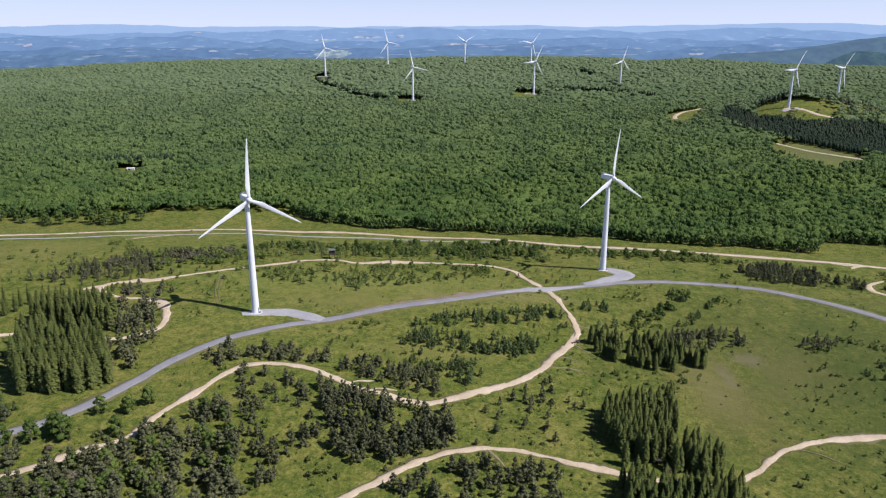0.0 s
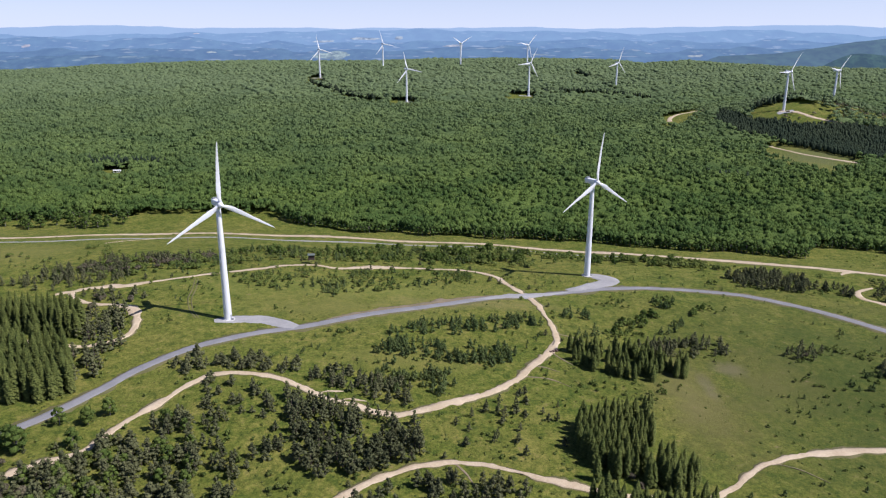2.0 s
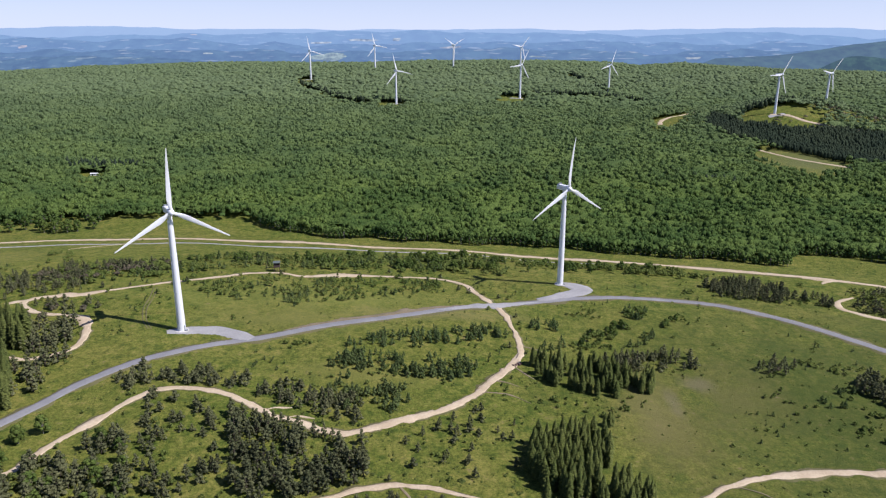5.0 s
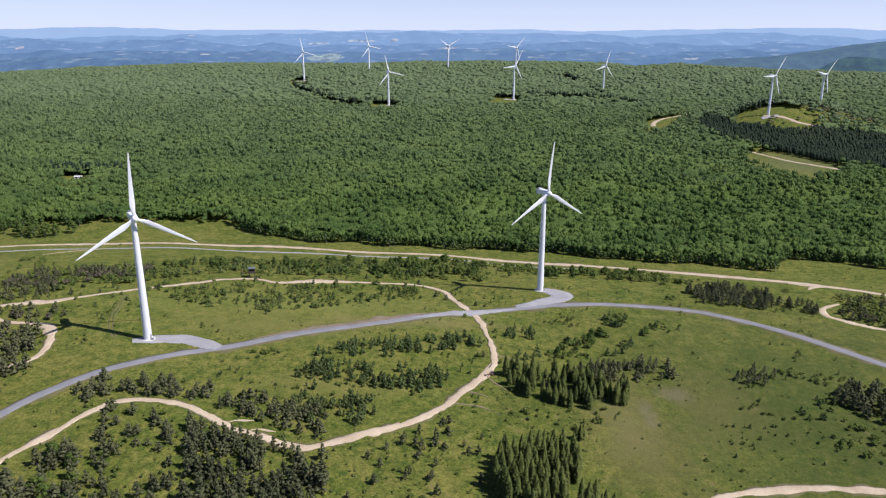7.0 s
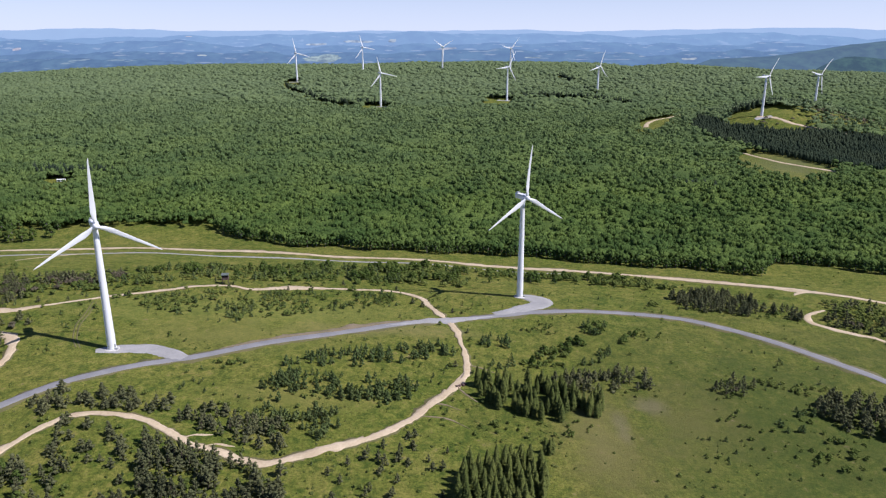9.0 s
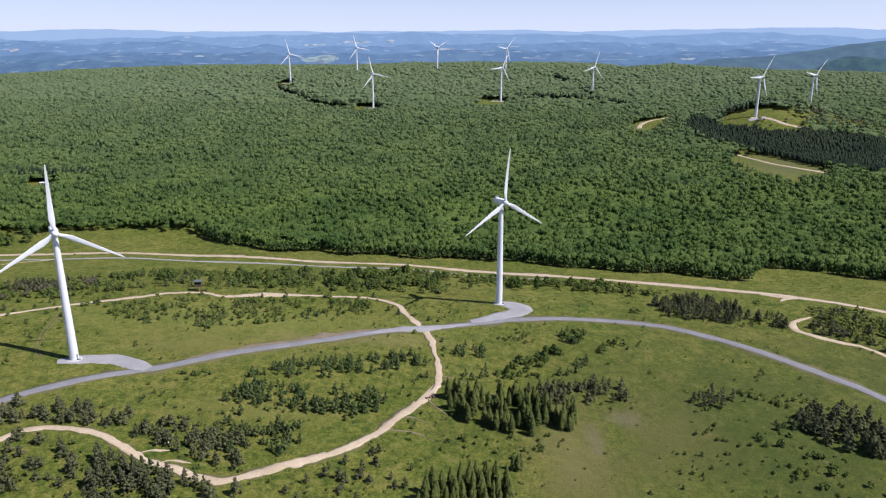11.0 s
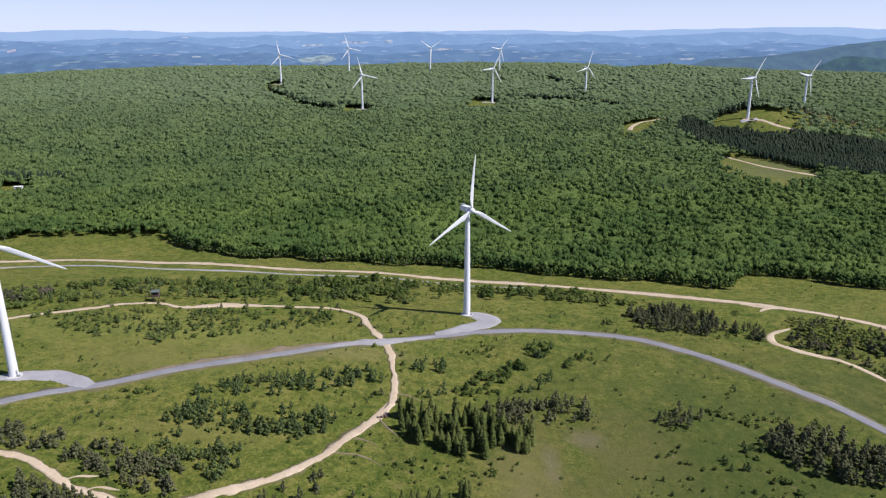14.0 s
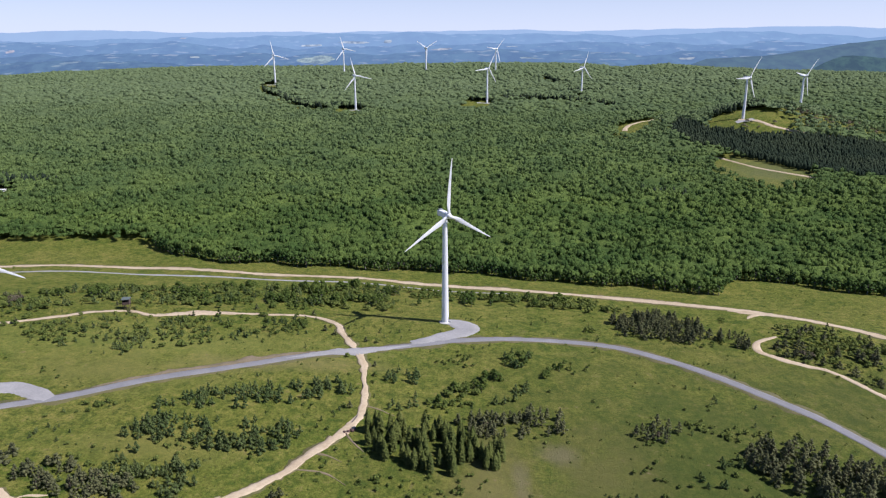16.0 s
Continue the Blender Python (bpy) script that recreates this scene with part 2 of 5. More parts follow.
def height(x, y):
    """The ground: a plateau, a dip along the woods, a long wooded rise to a crest with a ridge behind, and a knoll."""
    x, y = np.asarray(x, float), np.asarray(y, float)
    lim = 260 + np.clip(y - 500, 0, 900)
    z = np.interp(y, ROWS, RISE) + np.interp(y, ROWS, LEAN) * lim * np.tanh(x / lim)
    z = z + 46 * np.exp(-(((x - 570) / 150) ** 2 + ((y - 1165) / 130) ** 2))
    z = z - 3.5 * np.exp(-(((x - 140) / 60) ** 2 + ((y - 305) / 45) ** 2))
    z = z - 56 * np.clip((-x - 250) / 900, 0, 1.3) * np.clip((y - 1300) / 500, 0, 1) - 7 * np.clip((x - 480) / 700, 0, 1.3) * np.clip((y - 1400) / 400, 0, 1)
    u, w = np.clip((y - 1690) / 330, 0, 1), np.clip((y - 2140) / 300, 0, 1)
    z = z + (np.interp(x, RIDGE_X, RIDGE_Z) - z) * u * u * (3 - 2 * u) * (1 - w * w * (3 - 2 * w))
    return z + 0.8 * np.sin(x / 31 + 1) * np.sin(y / 27) + 0.5 * np.sin(x / 17 + y / 23)


def ground_z(x, y):
    return float(height(x, y))


def mesh_of(name, verts, faces, material, smooth=True):
    """A mesh from arrays of corners and of triangles or quads."""
    me = bpy.data.meshes.new(name)
    v, f = np.asarray(verts, np.float32), np.asarray(faces, np.int32)
    n, k = f.shape
    me.vertices.add(len(v))
    me.vertices.foreach_set("co", v.ravel())
    me.loops.add(n * k)
    me.loops.foreach_set("vertex_index", f.ravel())
    me.polygons.add(n)
    me.polygons.foreach_set("loop_start", np.arange(0, n * k, k, dtype=np.int32))
    if smooth:
        me.polygons.foreach_set("use_smooth", np.ones(n, bool))
    me.update(calc_edges=True)
    me.validate()
    me.materials.append(material)
    return me


def grid_faces(nu, nv):
    i = np.arange(nu * nv).reshape(nu, nv)
    return np.stack([i[:-1, :-1], i[1:, :-1], i[1:, 1:], i[:-1, 1:]], -1).reshape(-1, 4)


gx = np.concatenate([-np.geomspace(5200, 560, 45), np.arange(-540, 541, 6.0), np.geomspace(560, 5200, 45)])
gy = np.concatenate([np.arange(-1500, 150, 75.0), np.arange(150, 700, 6.0), np.arange(700, 2300, 20.0), np.arange(2300, 4950, 60.0)])
GX, GY = np.meshgrid(gx, gy, indexing="ij")
ground = new("ground", mesh_of("ground", np.stack([GX, GY, height(GX, GY)], -1).reshape(-1, 3), grid_faces(len(gx), len(gy)), GRASS))
tagged(ground, "rough green upland meadow with dry and lush drifts", "ground", kind="structure")


def smooth_line(points, step=2.0):
    """A rounded line through the points (Catmull-Rom), sampled evenly."""
    p = np.array(points, float)
    q = np.vstack([2 * p[0] - p[1], p, 2 * p[-1] - p[-2]])
    out = []
    for a, b, c, d in zip(q, q[1:], q[2:], q[3:]):
        for u in np.linspace(0, 1, 12, endpoint=False):
            out.append(0.5 * (2 * b + (c - a) * u + (2 * a - 5 * b + 4 * c - d) * u * u + (3 * b - a - 3 * c + d) * u ** 3))
    out = np.array(out + [p[-1]])
    s = np.concatenate([[0], np.cumsum(np.hypot(*np.diff(out, axis=0).T))])
    t = np.arange(0, s[-1] + step, step).clip(max=s[-1])
    return np.stack([np.interp(t, s, out[:, 0]), np.interp(t, s, out[:, 1])], 1)


TRACKS = []


def ribbon(name, points, width, material, label, lift=0.1, ragged=0.25, ends=None, category="track"):
    """A way laid on the ground, with a slight crown, ragged edges and sides that go into the soil."""
    c = smooth_line(points)
    TRACKS.append((c, width))
    d = np.gradient(c, axis=0)
    d /= np.hypot(d[:, 0], d[:, 1])[:, None] + 1e-9
    side = np.stack([-d[:, 1], d[:, 0]], 1)
    w = np.full(len(c), width / 2.0)
    if ends:
        w = np.interp(np.linspace(0, 1, len(c)), np.linspace(0, 1, len(ends)), ends) / 2
    rs = np.random.RandomState(len(c))
    soft, soft2 = (np.convolve(rs.randn(len(c) + 2), np.ones(3) / 3, "valid") * 0.55 + np.convolve(rs.randn(len(c) + 14), np.ones(15) / 7, "valid") * 0.5 for _ in range(2))
    rows = []
    for k, (o, dz) in enumerate(((-1.08, -0.35), (-1, 0), (-0.5, 0.05), (0, 0.02), (0.5, 0.05), (1, 0), (1.08, -0.35))):
        r = (soft if o < 0 else soft2) * ragged * w * (abs(o) > 0.9)
        xy = c + side * ((w + r) * o)[:, None]
        rows.append(np.column_stack([xy, height(xy[:, 0], xy[:, 1]) + lift + dz]))
    v = np.stack(rows, 1)
    ob = new(name, mesh_of(name, v.reshape(-1, 3), grid_faces(*v.shape[:2])[:, ::-1], material))
    return tagged(ob, label, category, kind="structure")


ROAD = [(-232, 215), (-205, 229), (-178, 246), (-168, 253), (-159, 265), (-152, 278), (-145, 293), (-138, 308), (-129, 320), (-118, 332), (-106, 342), (-94, 352), (-80, 360),
        (-65, 367), (-35, 383), (4, 402), (47, 421), (94, 438), (117, 443), (140, 447), (164, 449), (186, 447), (202, 441), (216, 431), (230, 419),
        (242, 407), (254, 394), (266, 381), (275, 370), (282, 358), (289, 345), (300, 320), (308, 290)]
LOOP_BACK = [(-300, 322), (-262, 325), (-232, 328), (-216, 331), (-197, 332), (-174, 330), (-160, 339), (-157, 347), (-159, 360), (-166, 374), (-175, 379), (-188, 380), (-202, 384), (-212, 393),
             (-212, 401), (-202, 406), (-190, 408), (-179, 414), (-164, 424), (-151, 435), (-135, 445), (-117, 452), (-96, 460), (-81, 463), (-64, 459), (-46, 468),
             (-34, 470), (-7, 471), (21, 473), (38, 463), (46, 444), (55, 425), (62, 406), (66, 380), (67, 363), (63, 353), (58, 343)]
LOOP_FRONT = [(58, 343), (51, 331), (40, 315), (25, 301), (11, 293), (-2, 286), (-8, 283), (-15, 281), (-30, 286), (-43, 290), (-54, 296), (-66, 303), (-78, 306),
              (-91, 307), (-101, 304), (-107, 298), (-111, 291), (-115, 282), (-122, 270), (-127, 258), (-130, 247), (-135, 241), (-143, 236), (-153, 227), (-165, 218), (-190, 200)]
LOW_WAY = [(-60, 200), (-34, 221), (-27, 227), (-19, 234), (-10, 241), (1, 247), (12, 250), (24, 249), (35, 246), (45, 242), (55, 239), (68, 236), (87, 234),
           (102, 235), (113, 240), (122, 246), (131, 254), (140, 260), (154, 266), (171, 270), (190, 273), (215, 272)]
FAR_UPPER = [(-470, 470), (-410, 498), (-354, 528), (-327, 552), (-291, 571), (-249, 585), (-199, 590), (-151, 592), (-101, 589), (-52, 584), (-3, 577), (44, 571), (91, 565),
             (135, 556), (177, 545), (220, 536), (258, 525), (295, 511), (318, 497), (342, 480), (362, 462), (400, 430)]
FAR_LOWER = [(-470, 452), (-410, 478), (-342, 510), (-294, 538), (-240, 562), (-182, 567), (-123, 570), (-74, 568), (-3, 561), (60, 554), (110, 548), (150, 542)]
ribbon("verge", ROAD, 8.5, VERGE, "worn grassy gravel verge along the road", 0.05, 0.6, category="verge")
ribbon("bare_soil", [(-60, 374), (-35, 387.5), (4, 406.5), (38, 421)], 4, SOIL, "bare pinkish-brown soil beside the gravel road", 0.06, 1.2, (0.5, 3, 4.5, 3, 5, 4, 0.5), "verge")
ribbon("road", ROAD, 5.2, GRAVEL, "grey gravel access road across the meadow", 0.14, 0.12, category="road")
ribbon("verge", LOOP_BACK, 4.2, VERGE, "worn verge along the sandy track", 0.05, 1.1, category="verge")
ribbon("verge", LOOP_FRONT, 4.6, VERGE, "worn verge along the sandy track", 0.05, 1.1, category="verge")
ribbon("verge", LOW_WAY, 4.4, VERGE, "worn verge along the sandy track", 0.05, 1.1, category="verge")
ribbon("dirt_track", LOOP_BACK, 3.0, SAND, "pale sandy dirt track winding through the meadow", 0.17, 0.8)
ribbon("dirt_track", LOOP_FRONT, 3.4, SAND, "pale sandy dirt track winding through the meadow", 0.17, 0.7)
ribbon("dirt_track", LOW_WAY, 3.2, SAND, "pale sandy dirt track between pines and spruces", 0.14, 0.7)
ribbon("verge", FAR_UPPER, 9.5, VERGE, "worn verge along the far track", 0.05, 0.7, category="verge")
ribbon("dirt_track", FAR_UPPER, 6.3, SAND, "broad pale dirt track below the woods", 0.17, 0.4)
ribbon("gravel_track", FAR_LOWER, 4.2, PALE_GRAVEL, "narrow pale grey gravel track beside the dirt track", 0.1, 0.4, (4.2, 4.2, 4.2, 4, 3, 1))
for pts, ends in (([(-222, 392), (-212, 400), (-198, 406), (-186, 409), (-174, 417)], (2, 4.5, 6, 4.5, 2)), ([(-180, 378), (-170, 376), (-162, 366), (-158, 356)], (2, 4.5, 4, 2)), ([(-66, 461), (-56, 463), (-46, 468), (-34, 470), (-22, 470)], (2, 4.5, 6, 4.5, 2)),
                  ([(52, 332), (60, 345), (66, 358), (67, 372)], (2, 4.4, 4.2, 2)), ([(-2, 286), (10, 293), (24, 301)], (2, 4.6, 2))):
    ribbon("side_track", pts, 4, SAND, "broad worn sandy stretch of the dirt track", 0.19, 0.9, ends)
ribbon("turbine_drive", [(-119, 364), (-112, 367), (-103, 370), (-93, 371), (-84, 368), (-74, 363)], 10, PALE_GRAVEL, "pale gravel pad and drive at the turbine", 0.19, 0.25, (4, 9, 9.5, 10, 9.5, 9, 8, 6), "drive")
ribbon("turbine_drive", [(99, 470), (107, 468), (115, 461), (112, 453), (101, 446), (84, 438)], 10, PALE_GRAVEL, "pale gravel pad and drive at the turbine", 0.19, 0.2, (6, 13, 13, 12, 8, 5), "drive")
for pts, w in (([(301, 505), (295, 501), (288, 494)], 5), ([(284, 515), (298, 508), (312, 498)], 11),
               ([(68, 368), (74, 366), (82, 361)], 1.2), ([(62, 347), (66, 341), (72, 334)], 1.2), ([(50, 332), (57, 331), (64, 327)], 1.6), ([(47, 321), (58, 320), (68, 313)], 1.1),
               ([(-50, 293), (-45, 297), (-38, 298)], 2.0), ([(-40, 289), (-34, 292), (-27, 291)], 2.0), ([(12, 250), (17, 243), (20, 236)], 1.2),
               ([(141, 260), (150, 256), (158, 248)], 1.2), ([(-230, 566), (-246, 545), (-255, 520)], 2.2)):
    ribbon("side_track", pts, w, SAND if w > 1.9 else SOIL, "short sandy side track worn into the grass", 0.12, 0.9, (w * 0.5, w * 0.75, w * 0.6, 0.15))
ribbon("side_track", [(22, 410.5), (38, 417), (52, 423), (66, 428), (84, 434.5)], 5, PALE_GRAVEL, "pale sandy gravel spilled where the tracks cross", 0.2, 0.6, (0.4, 5.0, 8.0, 5.0, 0.4))
ribbon("side_track", [(293, 463), (283, 458), (276, 450), (275, 441), (283, 433), (291, 427), (304, 418), (316, 395), (330, 360)], 4, SAND, "sandy track bending round the end of the thicket", 0.13, 0.7, (1.6, 3.6, 4, 3, 2.4, 2.4, 2.4, 2.4))
for dx in (0, 2.0):
    ribbon("wheel_rut", [(-152 + dx, 428), (-147 + dx, 410), (-143 + dx, 392), (-137 + dx, 377), (-130 + dx, 366)], 0.7, VERGE, "faint wheel rut worn into the grass", 0.06, 0.9)
ribbon("woodland_road", [(359, 1178), (364, 1200), (375, 1225), (392, 1245), (418, 1280), (447, 1310), (480, 1350)], 7, SAND, "pale road bending through the woods", 0.3, 0.3)
ribbon("woodland_road", [(430, 1010), (452, 972), (470, 942), (491, 922), (512, 904), (540, 880)], 4, SAND, "pale road along a small field in the woods", 0.3, 0.3)
ribbon("woodland_road", [(505, 1118), (529, 1106), (544, 1084), (565, 1069), (590, 1060), (640, 1050)], 5, SAND, "sandy road over the wooded knoll", 0.3, 0.5)
for cx, cy in ((-85, 1380), (150, 1480), (-302, 1650), (512, 1112)):
    ribbon("turbine_drive", [(cx - 12, cy - 2), (cx - 4, cy - 1), (cx + 6, cy), (cx + 14, cy + 1)], 8, PALE_GRAVEL, "pale gravel pad in a forest clearing", 0.3, 0.4, category="drive")


# ---- far hills beyond the crest ----
FACES = {}


def far_ridge(name, y0, top, rough, seed, material, label, depth=420, left=-4200, right=4200):
    """One wooded ridge: a long uneven hill with spurs that rises from the valley floor."""
    def face(x, u):
        y = y0 - depth * (1 - u)
        return x, y, -140 + (top(x) + 140) * (math.sin(u * math.pi / 2) ** 1.3) + rough * (0.25 + u) * (noise.fractal(Vector((x / 620, y / 420 + seed, seed)), 0.9, 2.1, 5) + 0.5 * noise.fractal(Vector((x / 190, y / 130 + seed, seed + 3)), 0.9, 2.1, 3))

    FACES[name] = (face, y0, depth)
    xs = np.linspace(left, right, 260)
    out = [np.array([face(x, u) for x in xs]) for u in np.linspace(0, 1, 16)]
    out.append(np.column_stack([xs, np.full_like(xs, y0 + 90), np.full_like(xs, -140)]))
    v = np.stack(out, 0)
    return tagged(new(name, mesh_of(name, v.reshape(-1, 3), grid_faces(*v.shape[:2])[:, ::-1], material)), label, "backdrop", kind="structure")


def swell(x, c, w, h):
    return h * math.exp(-((x - c) / w) ** 2)


LAND = (0.03, 0.05, 0.04)
# Painted haze: each farther ridge gets a paler glow and more of it.
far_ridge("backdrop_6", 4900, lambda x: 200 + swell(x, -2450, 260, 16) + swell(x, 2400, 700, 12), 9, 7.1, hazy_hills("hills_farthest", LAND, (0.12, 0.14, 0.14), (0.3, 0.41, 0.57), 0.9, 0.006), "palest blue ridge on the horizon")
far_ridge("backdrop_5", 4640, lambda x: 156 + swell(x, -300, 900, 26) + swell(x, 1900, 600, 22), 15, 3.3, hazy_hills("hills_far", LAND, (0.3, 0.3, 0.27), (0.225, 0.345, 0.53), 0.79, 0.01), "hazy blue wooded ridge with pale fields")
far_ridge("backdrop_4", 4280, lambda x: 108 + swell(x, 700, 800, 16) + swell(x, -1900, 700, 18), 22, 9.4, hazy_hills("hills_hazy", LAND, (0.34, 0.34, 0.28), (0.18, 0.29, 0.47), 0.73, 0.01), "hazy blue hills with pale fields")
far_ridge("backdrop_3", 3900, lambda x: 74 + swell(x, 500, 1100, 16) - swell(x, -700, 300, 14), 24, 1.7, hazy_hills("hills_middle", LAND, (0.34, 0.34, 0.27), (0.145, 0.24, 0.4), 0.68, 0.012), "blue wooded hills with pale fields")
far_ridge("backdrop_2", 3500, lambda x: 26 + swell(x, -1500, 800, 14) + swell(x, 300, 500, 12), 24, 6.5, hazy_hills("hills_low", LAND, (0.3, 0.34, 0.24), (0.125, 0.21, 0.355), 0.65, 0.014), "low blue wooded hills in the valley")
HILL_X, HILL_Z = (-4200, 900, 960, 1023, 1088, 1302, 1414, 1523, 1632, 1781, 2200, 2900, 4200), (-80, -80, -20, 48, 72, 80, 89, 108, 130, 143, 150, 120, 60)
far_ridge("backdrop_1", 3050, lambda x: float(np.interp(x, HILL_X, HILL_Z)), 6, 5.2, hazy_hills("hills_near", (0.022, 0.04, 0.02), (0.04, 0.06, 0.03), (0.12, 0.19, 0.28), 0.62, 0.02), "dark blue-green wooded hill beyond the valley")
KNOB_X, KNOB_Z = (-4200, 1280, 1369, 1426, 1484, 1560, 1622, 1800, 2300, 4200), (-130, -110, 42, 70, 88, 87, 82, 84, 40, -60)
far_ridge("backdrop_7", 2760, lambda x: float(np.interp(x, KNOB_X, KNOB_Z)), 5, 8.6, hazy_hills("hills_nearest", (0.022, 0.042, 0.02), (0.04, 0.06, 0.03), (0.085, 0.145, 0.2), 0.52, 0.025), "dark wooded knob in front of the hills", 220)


def hill_field(ridge, x, wide, low, high, colour, haze_glow, amount, label):
    """A field on the face of a ridge between two heights of its slope, with slanting, uneven ends."""
    face = FACES[ridge][0]
    rows = []
    for k, u in enumerate(np.linspace(low, high, 7)):
        pinch = 0.55 + 0.45 * math.sin(math.pi * (k + 0.6) / 7.2) + 0.08 * math.sin(k * 2.1 + x)
        q = np.array([face(x + wide * (0.5 * w * pinch + 0.12 * (k / 6 - 0.5)), u) for w in np.linspace(-1, 1, 25)])
        rows.append(q + (0, -4, 5))
    v = np.stack(rows, 0)
    ob = new("hill_field", mesh_of("hill_field", v.reshape(-1, 3), grid_faces(*v.shape[:2])[:, ::-1], hazy_hills("far_field", colour, colour, haze_glow, amount, 0.02)))
    tagged(ob, label, "backdrop", kind="structure")


# The fields carry the same painted haze glow as the hills.
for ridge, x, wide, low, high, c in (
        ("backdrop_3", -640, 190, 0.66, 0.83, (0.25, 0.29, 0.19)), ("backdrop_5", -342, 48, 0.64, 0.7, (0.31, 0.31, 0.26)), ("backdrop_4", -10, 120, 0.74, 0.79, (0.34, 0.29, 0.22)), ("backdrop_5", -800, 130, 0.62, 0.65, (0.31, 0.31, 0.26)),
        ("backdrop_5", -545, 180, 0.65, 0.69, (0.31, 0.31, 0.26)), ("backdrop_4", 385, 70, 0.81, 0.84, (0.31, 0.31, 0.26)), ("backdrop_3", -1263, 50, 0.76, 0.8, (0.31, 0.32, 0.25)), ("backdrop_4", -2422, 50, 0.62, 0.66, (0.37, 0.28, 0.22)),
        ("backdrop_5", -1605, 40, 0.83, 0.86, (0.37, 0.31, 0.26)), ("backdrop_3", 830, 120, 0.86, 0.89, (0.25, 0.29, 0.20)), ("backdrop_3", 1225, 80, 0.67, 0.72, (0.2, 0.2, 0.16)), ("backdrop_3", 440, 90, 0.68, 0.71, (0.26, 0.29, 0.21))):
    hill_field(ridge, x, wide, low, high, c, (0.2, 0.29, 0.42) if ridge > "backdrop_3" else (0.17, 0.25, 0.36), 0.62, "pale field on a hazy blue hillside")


# ---- shapes shared by the plants ----
def ball(sub):
    bm = bmesh.new()
    bmesh.ops.create_icosphere(bm, subdivisions=sub, radius=1)
    v = np.array([p.co[:] for p in bm.verts])
    f = np.array([[q.index for q in p.verts] for p in bm.faces])
    bm.free()
    return v, f


def lump(sub, seed, uneven=0.28, cut=None):
    """A lumpy clump of leaves of radius 1; cut drops the faces below that height, which no eye sees."""
    v, f = ball(sub)
    r = [1 + uneven * noise.noise(Vector(p) * 1.6 + Vector((seed, 0, 0))) + uneven * 0.7 * noise.noise(Vector(p) * 3.7 + Vector((0, seed, 5))) for p in v]
    v = v * np.array(r)[:, None]
    if cut is not None:
        f = f[v[f][:, :, 2].mean(1) > cut]
        used = np.unique(f)
        back = np.zeros(len(v), int)
        back[used] = np.arange(len(used))
        v, f = v[used], back[f]
    return v, f


def join(pieces):
    vs, fs, n = [], [], 0
    for v, f in pieces:
        vs.append(v)
        fs.append(f + n)
        n += len(v)
    return np.vstack(vs), np.vstack(fs)


def sprays(rs, centres, radii, count, size, flat=0.55):
    """Small tilted leaf sprays on the skin of several round clumps, as separate pairs of triangles."""
    k = rs.randint(len(centres), size=count)
    d = rs.randn(count, 3)
    d[:, 2] = np.abs(d[:, 2]) * 0.9 - 0.25
    d /= np.linalg.norm(d, axis=1)[:, None]
    p = centres[k] + d * radii[k] * rs.uniform(0.82, 1.12, (count, 1))
    n = d + rs.randn(count, 3) * flat
    n /= np.linalg.norm(n, axis=1)[:, None]
    a = np.cross(n, rs.randn(count, 3))
    a /= np.linalg.norm(a, axis=1)[:, None] + 1e-9
    b = np.cross(n, a)
    s = (size * rs.uniform(0.6, 1.4, (count, 1)))
    v = np.stack([p - a * s, p + b * s * 0.7 - n * s * 0.2, p + a * s, p - b * s * 0.7 - n * s * 0.2], 1).reshape(-1, 3)
    i = np.arange(count)[:, None] * 4
    return v, np.vstack([i + [0, 1, 2], i + [0, 2, 3]])


def limb(a, b, ra, rb, sides=6):
    a, b = np.array(a, float), np.array(b, float)
    d = (b - a) / np.linalg.norm(b - a)
    u = np.cross(d, [0.3, 0.9, 0.1])
    u /= np.linalg.norm(u)
    w = np.cross(d, u)
    ang = np.linspace(0, 2 * math.pi, sides, endpoint=False)
    ring = np.cos(ang)[:, None] * u + np.sin(ang)[:, None] * w
    v = np.vstack([a + ring * ra, b + ring * rb])
    i = np.arange(sides)
    j = (i + 1) % sides
    return v, np.vstack([np.stack([i, j, j + sides], 1), np.stack([i, j + sides, i + sides], 1)])


# Every plant below is 1 m high and is scaled to its own height; it gives its trunk and its crown.
# leafy is the share of its leaf sprays.
def clumps(seed, cs, rr, uneven=0.5, cut=-0.5):
    out = []
    for k in range(len(cs)):
        v, f = lump(1, seed * 7 + k, uneven, cut)
        out.append((v * rr[k] + cs[k], f))
    return out


